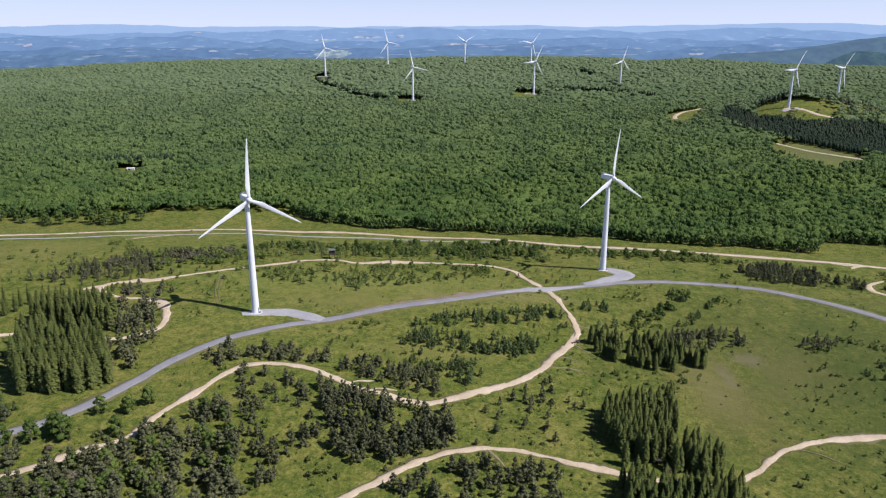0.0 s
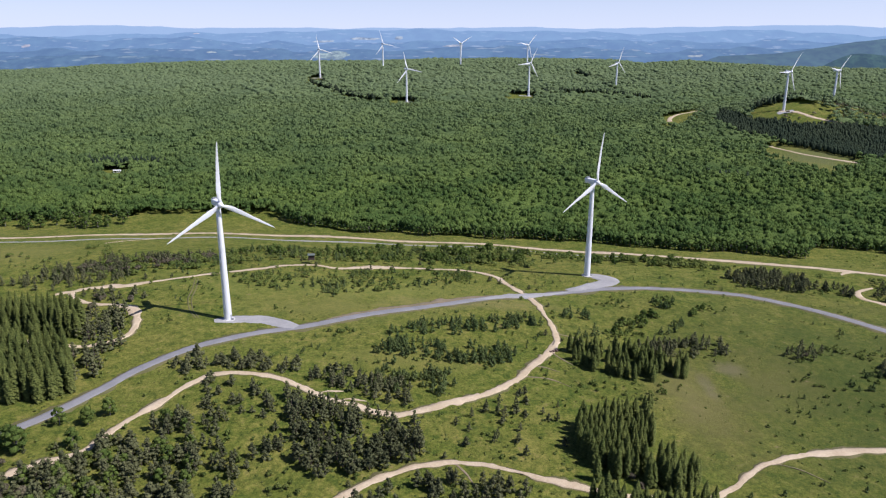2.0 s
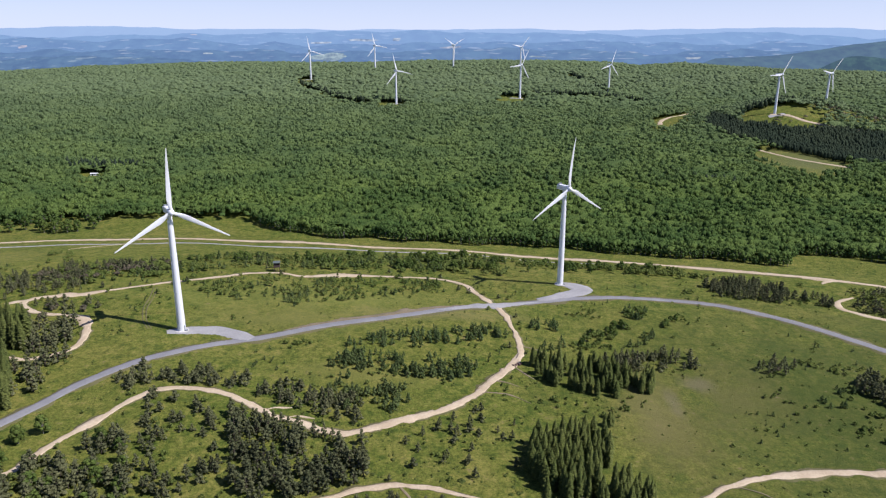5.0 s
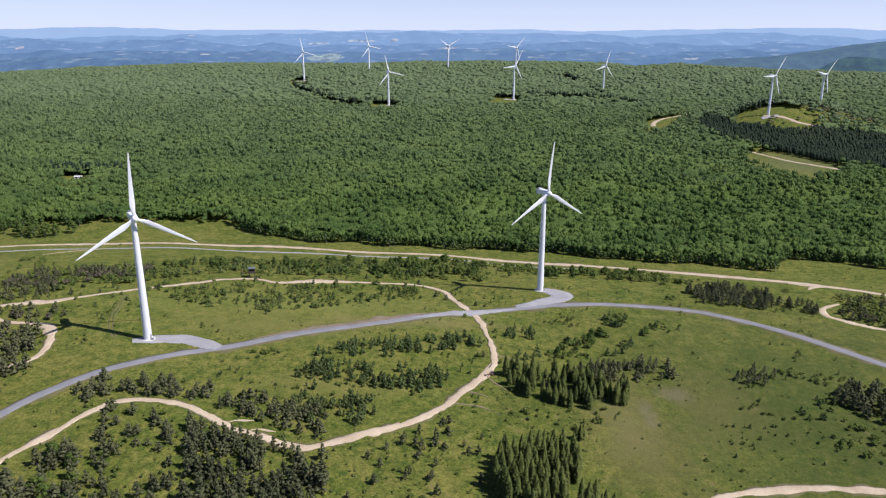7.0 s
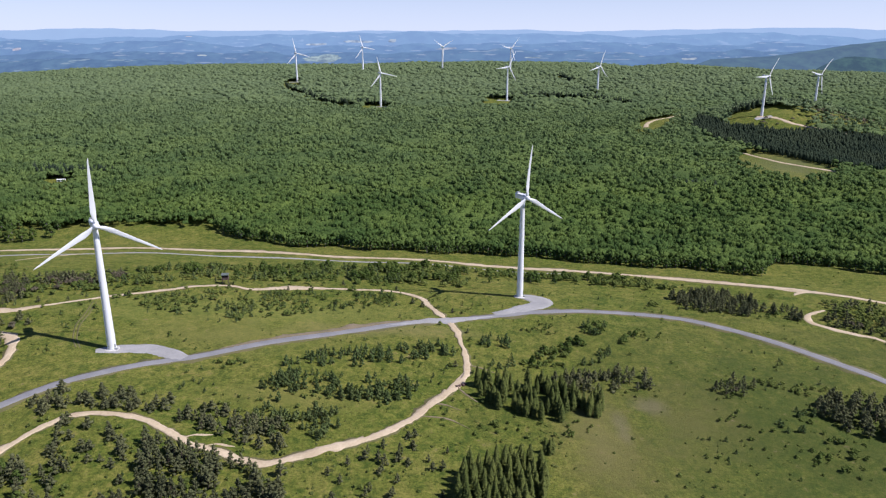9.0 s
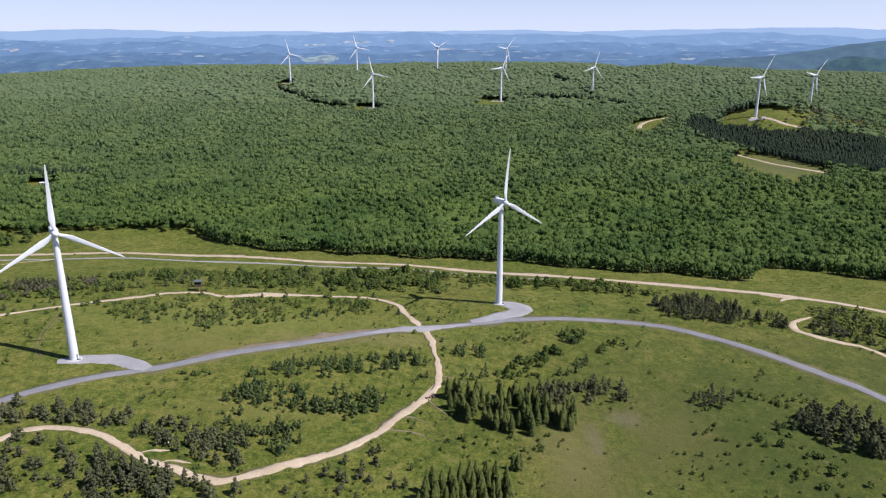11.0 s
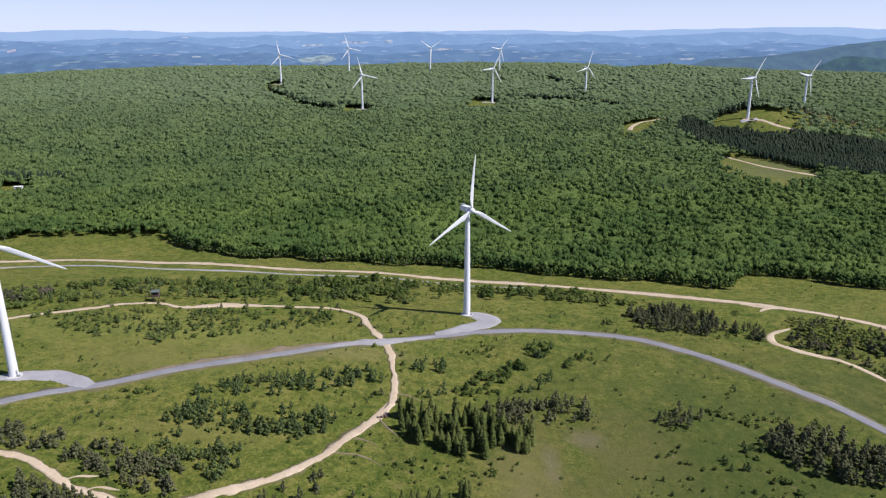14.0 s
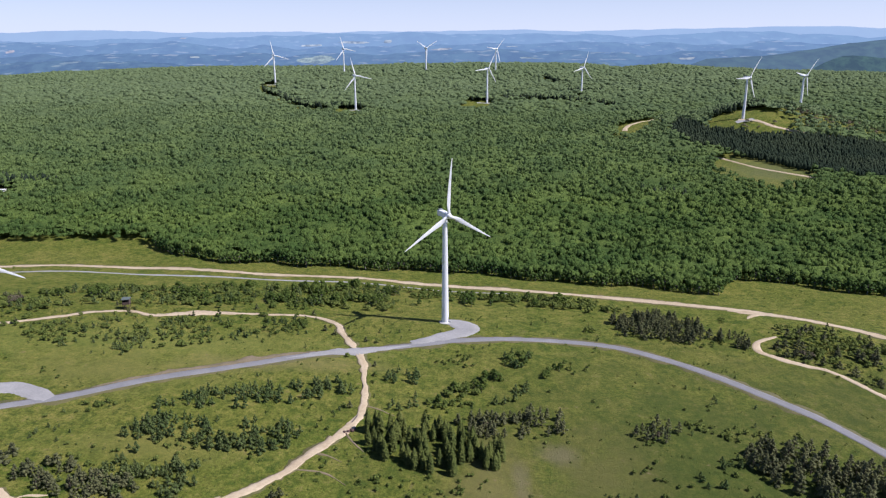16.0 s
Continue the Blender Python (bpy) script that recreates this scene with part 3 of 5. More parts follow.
def pine_shape(seed, leafy=1.0):
    """A rough spreading pine: needle clumps on upswept limbs round a bent trunk, branched nearly to the ground."""
    rs = np.random.RandomState(seed)
    bend = rs.uniform(-0.05, 0.05, 2)
    wood = [limb((0, 0, -0.06), (*bend, 0.45), 0.028, 0.02), limb((*bend, 0.45), (0.0, 0.0, 0.9), 0.02, 0.006)]
    cs, rr = [], []
    n = 15
    for k in range(n):
        u = k / (n - 1)
        a, h = k * 2.4 + rs.uniform(-0.5, 0.5), 0.16 + 0.7 * u
        reach = 0.21 * (1 - u ** 1.8) ** 0.8 * rs.uniform(0.65, 1.2)
        c = np.array([math.cos(a) * reach, math.sin(a) * reach, h])
        wood.append(limb((0, 0, max(h - 0.08, 0.02)), c, 0.012, 0.004, 4))
        cs.append(c)
        rr.append(np.array([1, 1, 0.8]) * (0.13 - 0.05 * u) * rs.uniform(0.75, 1.25))
    cs.append(np.array([0, 0, 0.9]))
    rr.append(np.array([0.08, 0.08, 0.1]))
    cs, rr = np.array(cs), np.array(rr)
    return join(wood), join(clumps(seed, cs, rr * 0.78) + [sprays(rs, cs, rr, int(300 * leafy), 0.034, 0.75)])


def spruce_shape(seed, leafy=1.0):
    """A narrow spruce: a full column of drooping tiers that rounds to a point in its upper third."""
    rs = np.random.RandomState(seed)
    wood = limb((0, 0, -0.04), (0, 0, 0.97), 0.014, 0.003)

    def radius(u):
        return 0.1 * (1 - u ** 2.6) ** 0.9 * (0.82 + 0.18 * min(1, u * 5)) + 0.004
    sides, rings = 9, 11
    core = []
    for k in range(rings):
        u = k / (rings - 1)
        for j in range(sides):
            a = 2 * math.pi * (j + 0.5 * (k % 2)) / sides
            r = radius(u) * rs.uniform(0.62, 0.95)
            core.append((math.cos(a) * r, math.sin(a) * r, 0.03 + 0.93 * u))
    quads = [(k * sides + j, k * sides + (j + 1) % sides, (k + 1) * sides + (j + 1) % sides, (k + 1) * sides + j) for k in range(rings - 1) for j in range(sides)]
    green = [(np.array(core), np.array([t for a, b, c, d in quads for t in ((a, b, c), (a, c, d))]))]
    tiers = 17
    for k in range(tiers):
        u = k / (tiers - 1)
        h, r, n = 0.06 + 0.9 * u, radius(u) + 0.006, 8 - int(3 * u)
        for j in range(n):
            a = 2 * math.pi * (j + rs.uniform(-0.35, 0.35)) / n + k * 1.1
            q, t = np.array([math.cos(a), math.sin(a)]), np.array([-math.sin(a), math.cos(a)])
            reach, w, drop = r * rs.uniform(0.85, 1.3), r * 0.34 + 0.005, 0.03 * (1 - u) + rs.uniform(0, 0.015)
            v = [[*(q * r * 0.2), h + 0.025], [*(q * reach * 0.7 + t * w), h - drop * 0.4], [*(q * reach), h - drop], [*(q * reach * 0.7 - t * w), h - drop * 0.4], [*(q * reach * 0.7), h + 0.022]]
            green.append((np.array(v), np.array([[0, 1, 4], [1, 2, 4], [2, 3, 4], [3, 0, 4]])))
    return wood, join(green)


def young_shape(seed, leafy=1.0):
    """A young conifer: a ragged cone of clumps down to the grass."""
    rs = np.random.RandomState(seed)
    wood = [limb((0, 0, -0.06), (0, 0, 0.85), 0.03, 0.008)]
    n = 9
    u = np.arange(n) / (n - 1)
    a = np.arange(n) * 2.4 + rs.uniform(-0.4, 0.4, n)
    reach = 0.2 * (1 - u) ** 0.8 * rs.uniform(0.7, 1.25, n)
    cs = np.column_stack([np.cos(a) * reach, np.sin(a) * reach, 0.14 + 0.74 * u])
    rr = np.array([1, 1, 1.1]) * ((0.17 - 0.095 * u) * rs.uniform(0.85, 1.2, n))[:, None]
    return join(wood), join(clumps(seed, cs, rr * 0.8) + [sprays(rs, cs, rr, int(150 * leafy), 0.048, 0.75)])


def shrub_shape(seed, leafy=1.0):
    """A loose leafy shrub of several uneven clumps on thin stems."""
    rs = np.random.RandomState(seed)
    n = 6
    a = np.arange(n) * 2.4 + rs.uniform(-0.5, 0.5, n)
    reach = 0.4 * np.sqrt(np.arange(n) / n) * rs.uniform(0.7, 1.2, n)
    cs = np.column_stack([np.cos(a) * reach, np.sin(a) * reach, 0.66 - 0.75 * reach * rs.uniform(0.7, 1.3, n)])
    rr = np.array([1, 1, 0.95]) * rs.uniform(0.2, 0.33, (n, 1))
    wood = [limb((c[0] * 0.2, c[1] * 0.2, -0.08), c, 0.025, 0.01, 4) for c in cs]
    return join(wood), join(clumps(seed, cs, rr * 0.8, 0.5, -0.3) + [sprays(rs, cs, rr, int(120 * leafy), 0.075, 0.75)])


def broadleaf_shape(seed, leafy=1.0):
    """A small broadleaf tree: a rounded crown of many leafy clumps on forking limbs."""
    rs = np.random.RandomState(seed)
    wood = [limb((0, 0, -0.05), (0.01, 0, 0.5), 0.03, 0.018)]
    n = 13
    a = np.arange(n) * 2.4
    h = np.linspace(0.24, 0.88, n)
    reach = 0.28 * np.sin(np.linspace(0.8, 2.95, n)) * rs.uniform(0.8, 1.2, n)
    cs = np.column_stack([np.cos(a) * reach, np.sin(a) * reach, h])
    rr = np.array([1, 1, 0.9]) * rs.uniform(0.12, 0.19, (n, 1))
    wood += [limb((0, 0, 0.4), c, 0.012, 0.005, 4) for c in cs]
    return join(wood), join(clumps(seed, cs, rr * 0.82) + [sprays(rs, cs, rr, int(300 * leafy), 0.036, 0.75)])


def inside(poly, x, y):
    """Which of the points lie in the polygon."""
    hit = np.zeros(len(x), bool)
    for (ax, ay), (bx, by) in zip(poly, poly[1:] + poly[:1]):
        if ay != by:
            hit ^= ((ay > y) != (by > y)) & (x < (bx - ax) * (y - ay) / (by - ay) + ax)
    return hit


WAYS = np.vstack([np.column_stack([c, np.full(len(c), w / 2)]) for c, w in TRACKS])
TURBINES = [(-112.3, 367.5), (101.9, 468.5)]


def off_the_ways(x, y, margin):
    ok = np.ones(len(x), bool)
    for k in range(0, len(x), 2000):
        s = slice(k, k + 2000)
        near = WAYS[(WAYS[:, 0] > x[s].min() - 12) & (WAYS[:, 0] < x[s].max() + 12) & (WAYS[:, 1] > y[s].min() - 12) & (WAYS[:, 1] < y[s].max() + 12)]
        if len(near):
            m = np.broadcast_to(np.asarray(margin, float), x.shape)[s]
            ok[s] = (np.hypot(x[s][:, None] - near[:, 0], y[s][:, None] - near[:, 1]) - near[:, 2]).min(1) > m
    for cx, cy in TURBINES:
        ok &= np.hypot(x - cx, y - cy) > 13
    return ok


def sown(rs, poly, per_100, clump=0.0):
    """Places strewn over a polygon, per 100 square metres; clump draws them together in groups."""
    p = np.array(poly, float)
    lo, hi = p.min(0), p.max(0)
    n = int(np.prod(hi - lo) * per_100 / 100)
    q = rs.uniform(lo, hi, (n, 2))
    if clump:
        mids = rs.uniform(lo, hi, (max(2, n // 7), 2))
        pull = mids[rs.randint(len(mids), size=n)] + rs.randn(n, 2) * clump
        q = np.where(rs.rand(n, 1) < 0.75, pull, q)
    return q[inside(poly, q[:, 0], q[:, 1])]


def rows_of(rs, poly, along, across, turn):
    """Planted rows over a polygon."""
    p = np.array(poly, float)
    mid, r = p.mean(0), np.ptp(p, axis=0).max()
    u, v = np.meshgrid(np.arange(-r, r, along), np.arange(-r, r, across))
    c, s = math.cos(radians(turn)), math.sin(radians(turn))
    q = np.stack([u.ravel() * c - v.ravel() * s, u.ravel() * s + v.ravel() * c], 1) + mid + rs.randn(u.size, 2) * 0.45
    q = q[rs.rand(len(q)) > 0.07]
    return q[inside(poly, q[:, 0], q[:, 1])]


PLANTS = {}


def plant(kind, places, low, high, margin=None, seed=5, wide=1.0):
    """Notes plants of a kind: place, height, width to height, turn."""
    rs = np.random.RandomState(seed + len(places))
    h = low + (high - low) * rs.beta(2, 2, len(places))
    keep = off_the_ways(places[:, 0], places[:, 1], 0.25 * h + 0.3 if margin is None else margin)
    rows = np.column_stack([places, h, rs.uniform(0.85, 1.2, len(places)) * wide, rs.uniform(0, 6.28, len(places))])[keep]
    PLANTS.setdefault(kind, []).append(rows)


rs = np.random.RandomState(11)
# spruce plantations in rows
SPRUCE_WEST = [(-214, 318), (-194, 323), (-176, 323), (-162, 300), (-155, 281), (-172, 276), (-193, 273), (-204, 294)]
SPRUCE_WEST_BACK = [(-222, 333), (-228, 350), (-210, 357), (-192, 357), (-180, 350), (-180, 335), (-200, 335)]
SPRUCE_MID = [(66, 281), (94, 290), (97, 276), (88, 252), (66, 249), (62, 262)]
SPRUCE_SOUTH = [(62, 233), (86, 234), (96, 243), (107, 245), (108, 231), (104, 205), (60, 200)]
plant("spruce", rows_of(rs, SPRUCE_WEST, 4.2, 4.3, 78), 16.5, 20.5, wide=1.15)
plant("spruce", rows_of(rs, SPRUCE_WEST_BACK, 4.2, 4.3, 78), 16, 20, wide=1.15)
plant("spruce", rows_of(rs, SPRUCE_MID, 3.6, 3.4, 96), 11, 14, wide=1.3)
plant("spruce", rows_of(rs, SPRUCE_SOUTH, 3.3, 3.4, 60), 11, 15, wide=1.2)
plant("spruce", sown(rs, [(64, 240), (66, 253), (88, 254), (102, 260), (108, 252), (106, 243), (90, 238)], 8.0), 11, 15, wide=1.2)
plant("spruce", sown(rs, [(69, 348), (74, 335), (88, 323), (112, 322), (128, 328), (129, 338), (111, 347), (92, 354), (80, 352)], 6.5), 7, 12, wide=1.5)
plant("spruce", sown(rs, [(96, 298), (101, 306), (106, 298), (100, 290)], 5.0), 6, 9, wide=1.5)
plant("spruce", sown(rs, [(-285, 370), (-240, 372), (-232, 345), (-290, 345)], 1.2), 10, 14)
# pines
for zone, per, clump, low, high in (
        ([(-63, 290), (-42, 284), (-7, 275), (4, 254), (-15, 241), (-38, 232), (-52, 243)], 3.4, 0, 6.5, 9.5), ([(-28, 225), (-10, 237), (20, 240), (40, 235), (42, 215), (-18, 205)], 2.8, 0, 6, 8.5),
        ([(-100, 303), (-66, 300), (-52, 226), (-76, 222), (-96, 270)], 0.9, 3.5, 4.5, 7.5), ([(-196, 372), (-168, 370), (-156, 344), (-151, 305), (-158, 292), (-172, 318)], 3.0, 0, 6.5, 10.5),
        ([(107, 360), (119, 348), (130, 351), (142, 349), (156, 354), (156, 365), (141, 372), (128, 368)], 5.5, 0, 4.5, 7.5), ([(197, 480), (208, 457), (235, 450), (252, 455), (257, 473), (234, 500)], 5.0, 0, 5, 8.5),
        ([(257, 460), (259, 444), (272, 444), (279, 463)], 3.6, 0, 5, 7.5), ([(227, 338), (229, 326), (244, 315), (272, 310), (290, 305), (296, 325), (280, 332), (256, 347), (237, 347)], 5.6, 0, 6, 9.5),
        ([(296, 450), (318, 458), (340, 442), (326, 420), (305, 432)], 0.9, 0, 5, 8), ([(-62, 308), (-43, 314), (-2, 302), (-9, 290), (-30, 293)], 2.6, 2.5, 4.5, 7),
        ([(11, 281), (60, 316), (60, 254), (15, 254)], 0.6, 0, 3.5, 6), ([(-128, 325), (-104, 320), (-100, 310), (-116, 304)], 2.4, 0, 4.5, 7),
        ([(-262, 400), (-205, 430), (-190, 452), (-150, 470), (-160, 490), (-230, 460)], 2.0, 4.0, 4, 7.5), ([(-175, 190), (-168, 232), (-134, 232), (-120, 258), (-99, 270), (-84, 236), (-70, 195)], 3.2, 0, 6.5, 10)):
    plant("pine", sown(rs, zone, per, clump), low, high)
plant("pine", sown(rs, [(-63, 290), (-40, 292), (-14, 286), (4, 277), (2, 256), (-12, 242), (-31, 235), (-46, 248)], 2.6), 6, 9)
plant("pine", sown(rs, [(-99, 297), (-70, 294), (-51, 251), (-64, 228), (-93, 249)], 0.9, 3.0), 4.5, 7)
plant("bushy", sown(rs, [(-128, 317), (-108, 292), (-90, 292), (-80, 320), (-102, 330)], 2.0), 4, 7, wide=1.3)
plant("pine", sown(rs, [(-257, 433), (-203, 450), (-186, 416), (-220, 391), (-247, 403)], 2.0, 4.0), 4, 7)
plant("pine", np.array([(190, 355), (194, 351), (198, 353), (202, 358), (195, 357), (191, 350), (199, 349), (206, 356), (187, 353), (198, 361)], float), 4.5, 7)
plant("bushy", sown(rs, [(-96, 323), (-72, 326), (-60, 317), (-67, 307), (-85, 309)], 3.0), 4, 6.5, wide=1.3)
plant("pine", sown(rs, [(-59, 310), (-27, 310), (-2, 303), (-1, 293), (-19, 286), (-44, 292)], 2.4), 4.5, 7)
plant("young", sown(rs, [(-29, 322), (-17, 327), (15, 316), (16, 303), (-4, 303), (-24, 313)], 4.0, 2.5), 3, 5.5)
plant("shrub", sown(rs, [(176, 343), (192, 337), (197, 324), (185, 321), (176, 333)], 3.0), 1.2, 2.6)
plant("shrub", sown(rs, [(220, 336), (229, 313), (239, 305), (232, 300), (218, 313)], 5.0), 1.5, 3.5)
plant("shrub", sown(rs, [(150, 522), (220, 514), (282, 492), (264, 482), (200, 498)], 2.6, 3.0), 1.8, 3.8)
plant("shrub", sown(rs, [(270, 440), (290, 446), (318, 424), (330, 396), (318, 392), (296, 420), (278, 432)], 3.0), 1.6, 3.2)
plant("bushy", np.array([(283, 433), (287, 436), (292, 436), (297, 433), (286, 446), (291, 448), (298, 443), (302, 427), (309, 424), (313, 416), (271, 449), (268, 445), (320, 405)], float), 4, 6.5, margin=1.0, wide=1.3)
BUSHY = (([(197, 482), (208, 455), (235, 448), (252, 454), (257, 473), (234, 504)], 2.4, 4, 7), ([(107, 360), (119, 347), (156, 353), (156, 366), (131, 370)], 1.6, 3.5, 6), ([(227, 340), (229, 324), (272, 312), (280, 332), (256, 349), (237, 349)], 1.6, 4, 7.5),
         ([(296, 462), (330, 480), (350, 440), (331, 415), (305, 436)], 0.8, 4, 7), ([(-262, 400), (-205, 430), (-190, 452), (-150, 470), (-160, 490), (-230, 460)], 1.6, 3.5, 6),
         ([(-175, 190), (-168, 232), (-120, 258), (-84, 236), (-70, 195)], 1.0, 4, 8), ([(-212, 396), (-170, 402), (-165, 384), (-200, 386)], 1.6, 3.5, 6), ([(-200, 366), (-166, 366), (-160, 345), (-180, 340)], 2.0, 4, 7),
         ([(-114, 314), (-96, 326), (-70, 318), (-60, 309), (-100, 309)], 2.4, 4, 6.5), ([(-100, 303), (-66, 300), (-52, 240), (-76, 226), (-96, 270)], 1.2, 3.5, 6), ([(12, 280), (50, 310), (58, 262), (16, 256)], 0.6, 3, 5),
         ([(-60, 310), (-44, 318), (-8, 306), (-10, 291), (-34, 296)], 3.4, 3.5, 6), ([(-200, 262), (-176, 258), (-182, 240), (-205, 244)], 2.0, 4, 7))
for zone, per, low, high in BUSHY:
    plant("bushy", sown(rs, zone, per), low, high, wide=1.3)
# mixed broadleaf and pine wood
plant("broadleaf", sown(rs, [(-175, 190), (-168, 232), (-134, 232), (-122, 256), (-108, 272), (-86, 262), (-82, 230), (-66, 195)], 0.8), 5, 8.5)
plant("broadleaf", sown(rs, [(-152, 254), (-136, 274), (-124, 264), (-121, 252), (-136, 246)], 2.0), 6, 9)
plant("broadleaf", np.array([(-172, 243), (-166, 240), (-160, 246), (-155, 243), (-176, 236), (-149, 262), (-360, 598), (-310, 600), (-317, 606), (-302, 604), (-366, 604)], float), 8, 12)
plant("broadleaf", np.array([(-372, 612), (-355, 608), (-345, 616), (-330, 612), (-322, 604), (-314, 610), (-306, 614), (-296, 610), (-288, 622), (-400, 618), (-412, 614), (-388, 610)], float), 10, 14)
plant("broadleaf", sown(rs, [(-150, 490), (-60, 530), (60, 545), (190, 520), (140, 505), (60, 500), (-80, 488)], 1.3, 4.0), 4, 7.5)
plant("broadleaf", sown(rs, [(94, 373), (103, 369), (111, 376), (132, 399), (131, 408), (110, 392)], 3.0), 3.5, 6)
plant("broadleaf", sown(rs, [(148, 396), (168, 417), (167, 422), (151, 404)], 3.5), 3, 5)
# young conifers in drifts
for zone, per, clump, low, high in (
        ([(-27, 356), (-15, 371), (51, 389), (61, 378), (49, 369), (13, 361)], 8.5, 3.0, 3, 6), ([(-30, 335), (-20, 349), (40, 352), (49, 337), (27, 327)], 9.0, 3.0, 3, 6),
        ([(-31, 302), (-24, 317), (14, 309), (3, 295)], 10.0, 2.5, 2.8, 5.5), ([(74, 370), (98, 382), (104, 374), (80, 362)], 6.0, 2.5, 3, 5.5),
        ([(-136, 438), (-79, 452), (29, 466), (20, 445), (-57, 405), (-116, 417)], 1.6, 4.5, 2, 4.5), ([(126, 376), (137, 379), (145, 389), (145, 395), (132, 386)], 7.0, 0, 3, 5.5), ([(69, 398), (77, 386), (93, 392), (91, 402), (80, 403)], 6.0, 0, 3.5, 6),
        ([(94, 373), (103, 370), (111, 376), (132, 399), (131, 408), (110, 392)], 1.5, 0, 3, 5.5), ([(129, 416), (142, 411), (153, 428), (140, 429)], 3.5, 0, 3, 5.5),
        ([(-205, 250), (-190, 268), (-172, 262), (-186, 244)], 1.6, 2.0, 3, 6), ([(205, 330), (228, 345), (225, 318), (200, 300)], 1.2, 3.0, 2, 4.5)):
    plant("young", sown(rs, zone, per, clump), low, high)
plant("young", sown(rs, [(-200, 430), (-133, 512), (-48, 532), (80, 545), (66, 492), (18, 494), (-83, 480), (-154, 456)], 1.2, 5.0), 3, 6.5)
for zone, per in (([(-250, 425), (-214, 455), (-170, 485), (-150, 480), (-190, 436)], 2.6), ([(-205, 390), (-185, 400), (-165, 380), (-190, 372)], 2.5), ([(112, 352), (122, 366), (140, 366), (128, 348)], 1.5),
                  ([(186, 346), (197, 356), (200, 348)], 3.0), ([(-172, 232), (-140, 236), (-100, 215), (-150, 195)], 0.8), ([(290, 440), (320, 452), (340, 430), (310, 420)], 1.0), ([(96, 236), (104, 250), (72, 250), (66, 240)], 0.8)):
    plant("dry_shrub", sown(rs, zone, per, 3.0), 2.5, 5)
# bushes that crowd the sandy tracks
for line, spread, per, low, high in ((LOOP_BACK[12:], 5.0, 0.55, 1.4, 3.6), (LOOP_FRONT[5:], 4.0, 0.5, 1.2, 3.2), (LOW_WAY[2:10], 4.0, 0.35, 1.2, 3.0)):
    c = smooth_line(line, 3.0)
    c = c[rs.rand(len(c)) < per]
    plant("shrub", c + rs.randn(len(c), 2) * spread, low, high, margin=0.5)
    plant("bushy", c[::4] + rs.randn(len(c[::4]), 2) * spread, low + 1.2, high + 1.2, margin=0.6, wide=1.2)
# leafy shrubs
for zone, per, clump, low, high in (
        ([(-243, 418), (-217, 444), (-193, 481), (-133, 520), (-48, 540), (90, 549), (66, 489), (18, 492), (-83, 478), (-154, 452), (-197, 424)], 3.6, 4.0, 2.0, 5.0),
        ([(87, 550), (199, 522), (213, 510), (198, 492), (128, 518), (75, 521)], 4.0, 6.0, 2.5, 5.5), ([(297, 480), (331, 470), (352, 440), (331, 420), (303, 432), (297, 453)], 7.0, 5.0, 2, 4.5),
        ([(215, 318), (240, 300), (262, 290), (230, 280), (205, 300)], 2.6, 3.0, 1.5, 4),
        ([(70, 345), (90, 352), (125, 322), (100, 300), (70, 318)], 1.8, 3.0, 1.5, 3), ([(-100, 300), (-66, 296), (-40, 226), (-76, 216)], 2.6, 3.5, 1, 3.0),
        ([(-60, 285), (-10, 272), (0, 255), (-40, 235)], 1.6, 3.0, 1.2, 3.0), ([(-20, 240), (30, 240), (40, 210), (-20, 205)], 2.4, 3.0, 1, 3), ([(94, 373), (103, 369), (111, 376), (132, 399), (131, 408), (110, 392)], 8.0, 0, 2.2, 4.6), ([(96, 414), (107, 411), (120, 412), (120, 420), (110, 428)], 8.0, 0, 1.2, 2.6), ([(129, 416), (142, 410), (153, 428), (140, 429)], 6.0, 0, 2.0, 4.2),
        ([(148, 396), (168, 417), (167, 422), (151, 404)], 10.0, 0, 2, 4.2), ([(126, 376), (137, 380), (145, 389), (145, 395), (132, 385)], 4.0, 0, 1.5, 3.5), ([(206, 362), (228, 353), (234, 355), (220, 365)], 14.0, 0, 1.6, 3.2), ([(218, 352), (240, 350), (262, 352), (258, 358), (230, 360)], 7.0, 0, 1.4, 3),
        ([(-215, 380), (-170, 372), (-150, 300), (-165, 320)], 2.0, 3.0, 1.5, 3), ([(-300, 440), (-240, 430), (-200, 450), (-190, 500), (-270, 500)], 0.8, 5.0, 2, 4.5),
        ([(180, 470), (290, 470), (300, 440), (200, 450)], 0.7, 4.0, 2, 4), ([(-136, 438), (-79, 452), (29, 466), (20, 445), (-57, 408), (-116, 420)], 4.4, 5.0, 1.6, 3.8), ([(-110, 330), (-66, 356), (-30, 366), (-62, 318), (-100, 312)], 0.9, 4.0, 1.2, 3.0), ([(0, 478), (60, 500), (95, 540), (-40, 545), (-120, 520), (-150, 480), (-80, 478)], 1.0, 3.0, 2.5, 5.0), ([(-59, 308), (-20, 352), (48, 352), (10, 300)], 1.8, 5.0, 1.2, 3.0), ([(85, 360), (170, 425), (185, 415), (150, 380), (110, 350)], 0.6, 4.0, 1.2, 3.0), ([(-175, 190), (-168, 232), (-120, 258), (-84, 236), (-70, 195)], 2.5, 3.0, 1.5, 3.5)):
    plant("shrub", sown(rs, zone, per, clump), low, high)
MEADOW = [(-300, 200), (-330, 460), (-150, 470), (50, 500), (120, 530), (330, 460), (330, 200)]
plant("shrub", sown(rs, MEADOW, 0.4, 6.0), 0.6, 2.2)
plant("young", sown(rs, MEADOW, 0.16, 8.0), 1.0, 3.4)
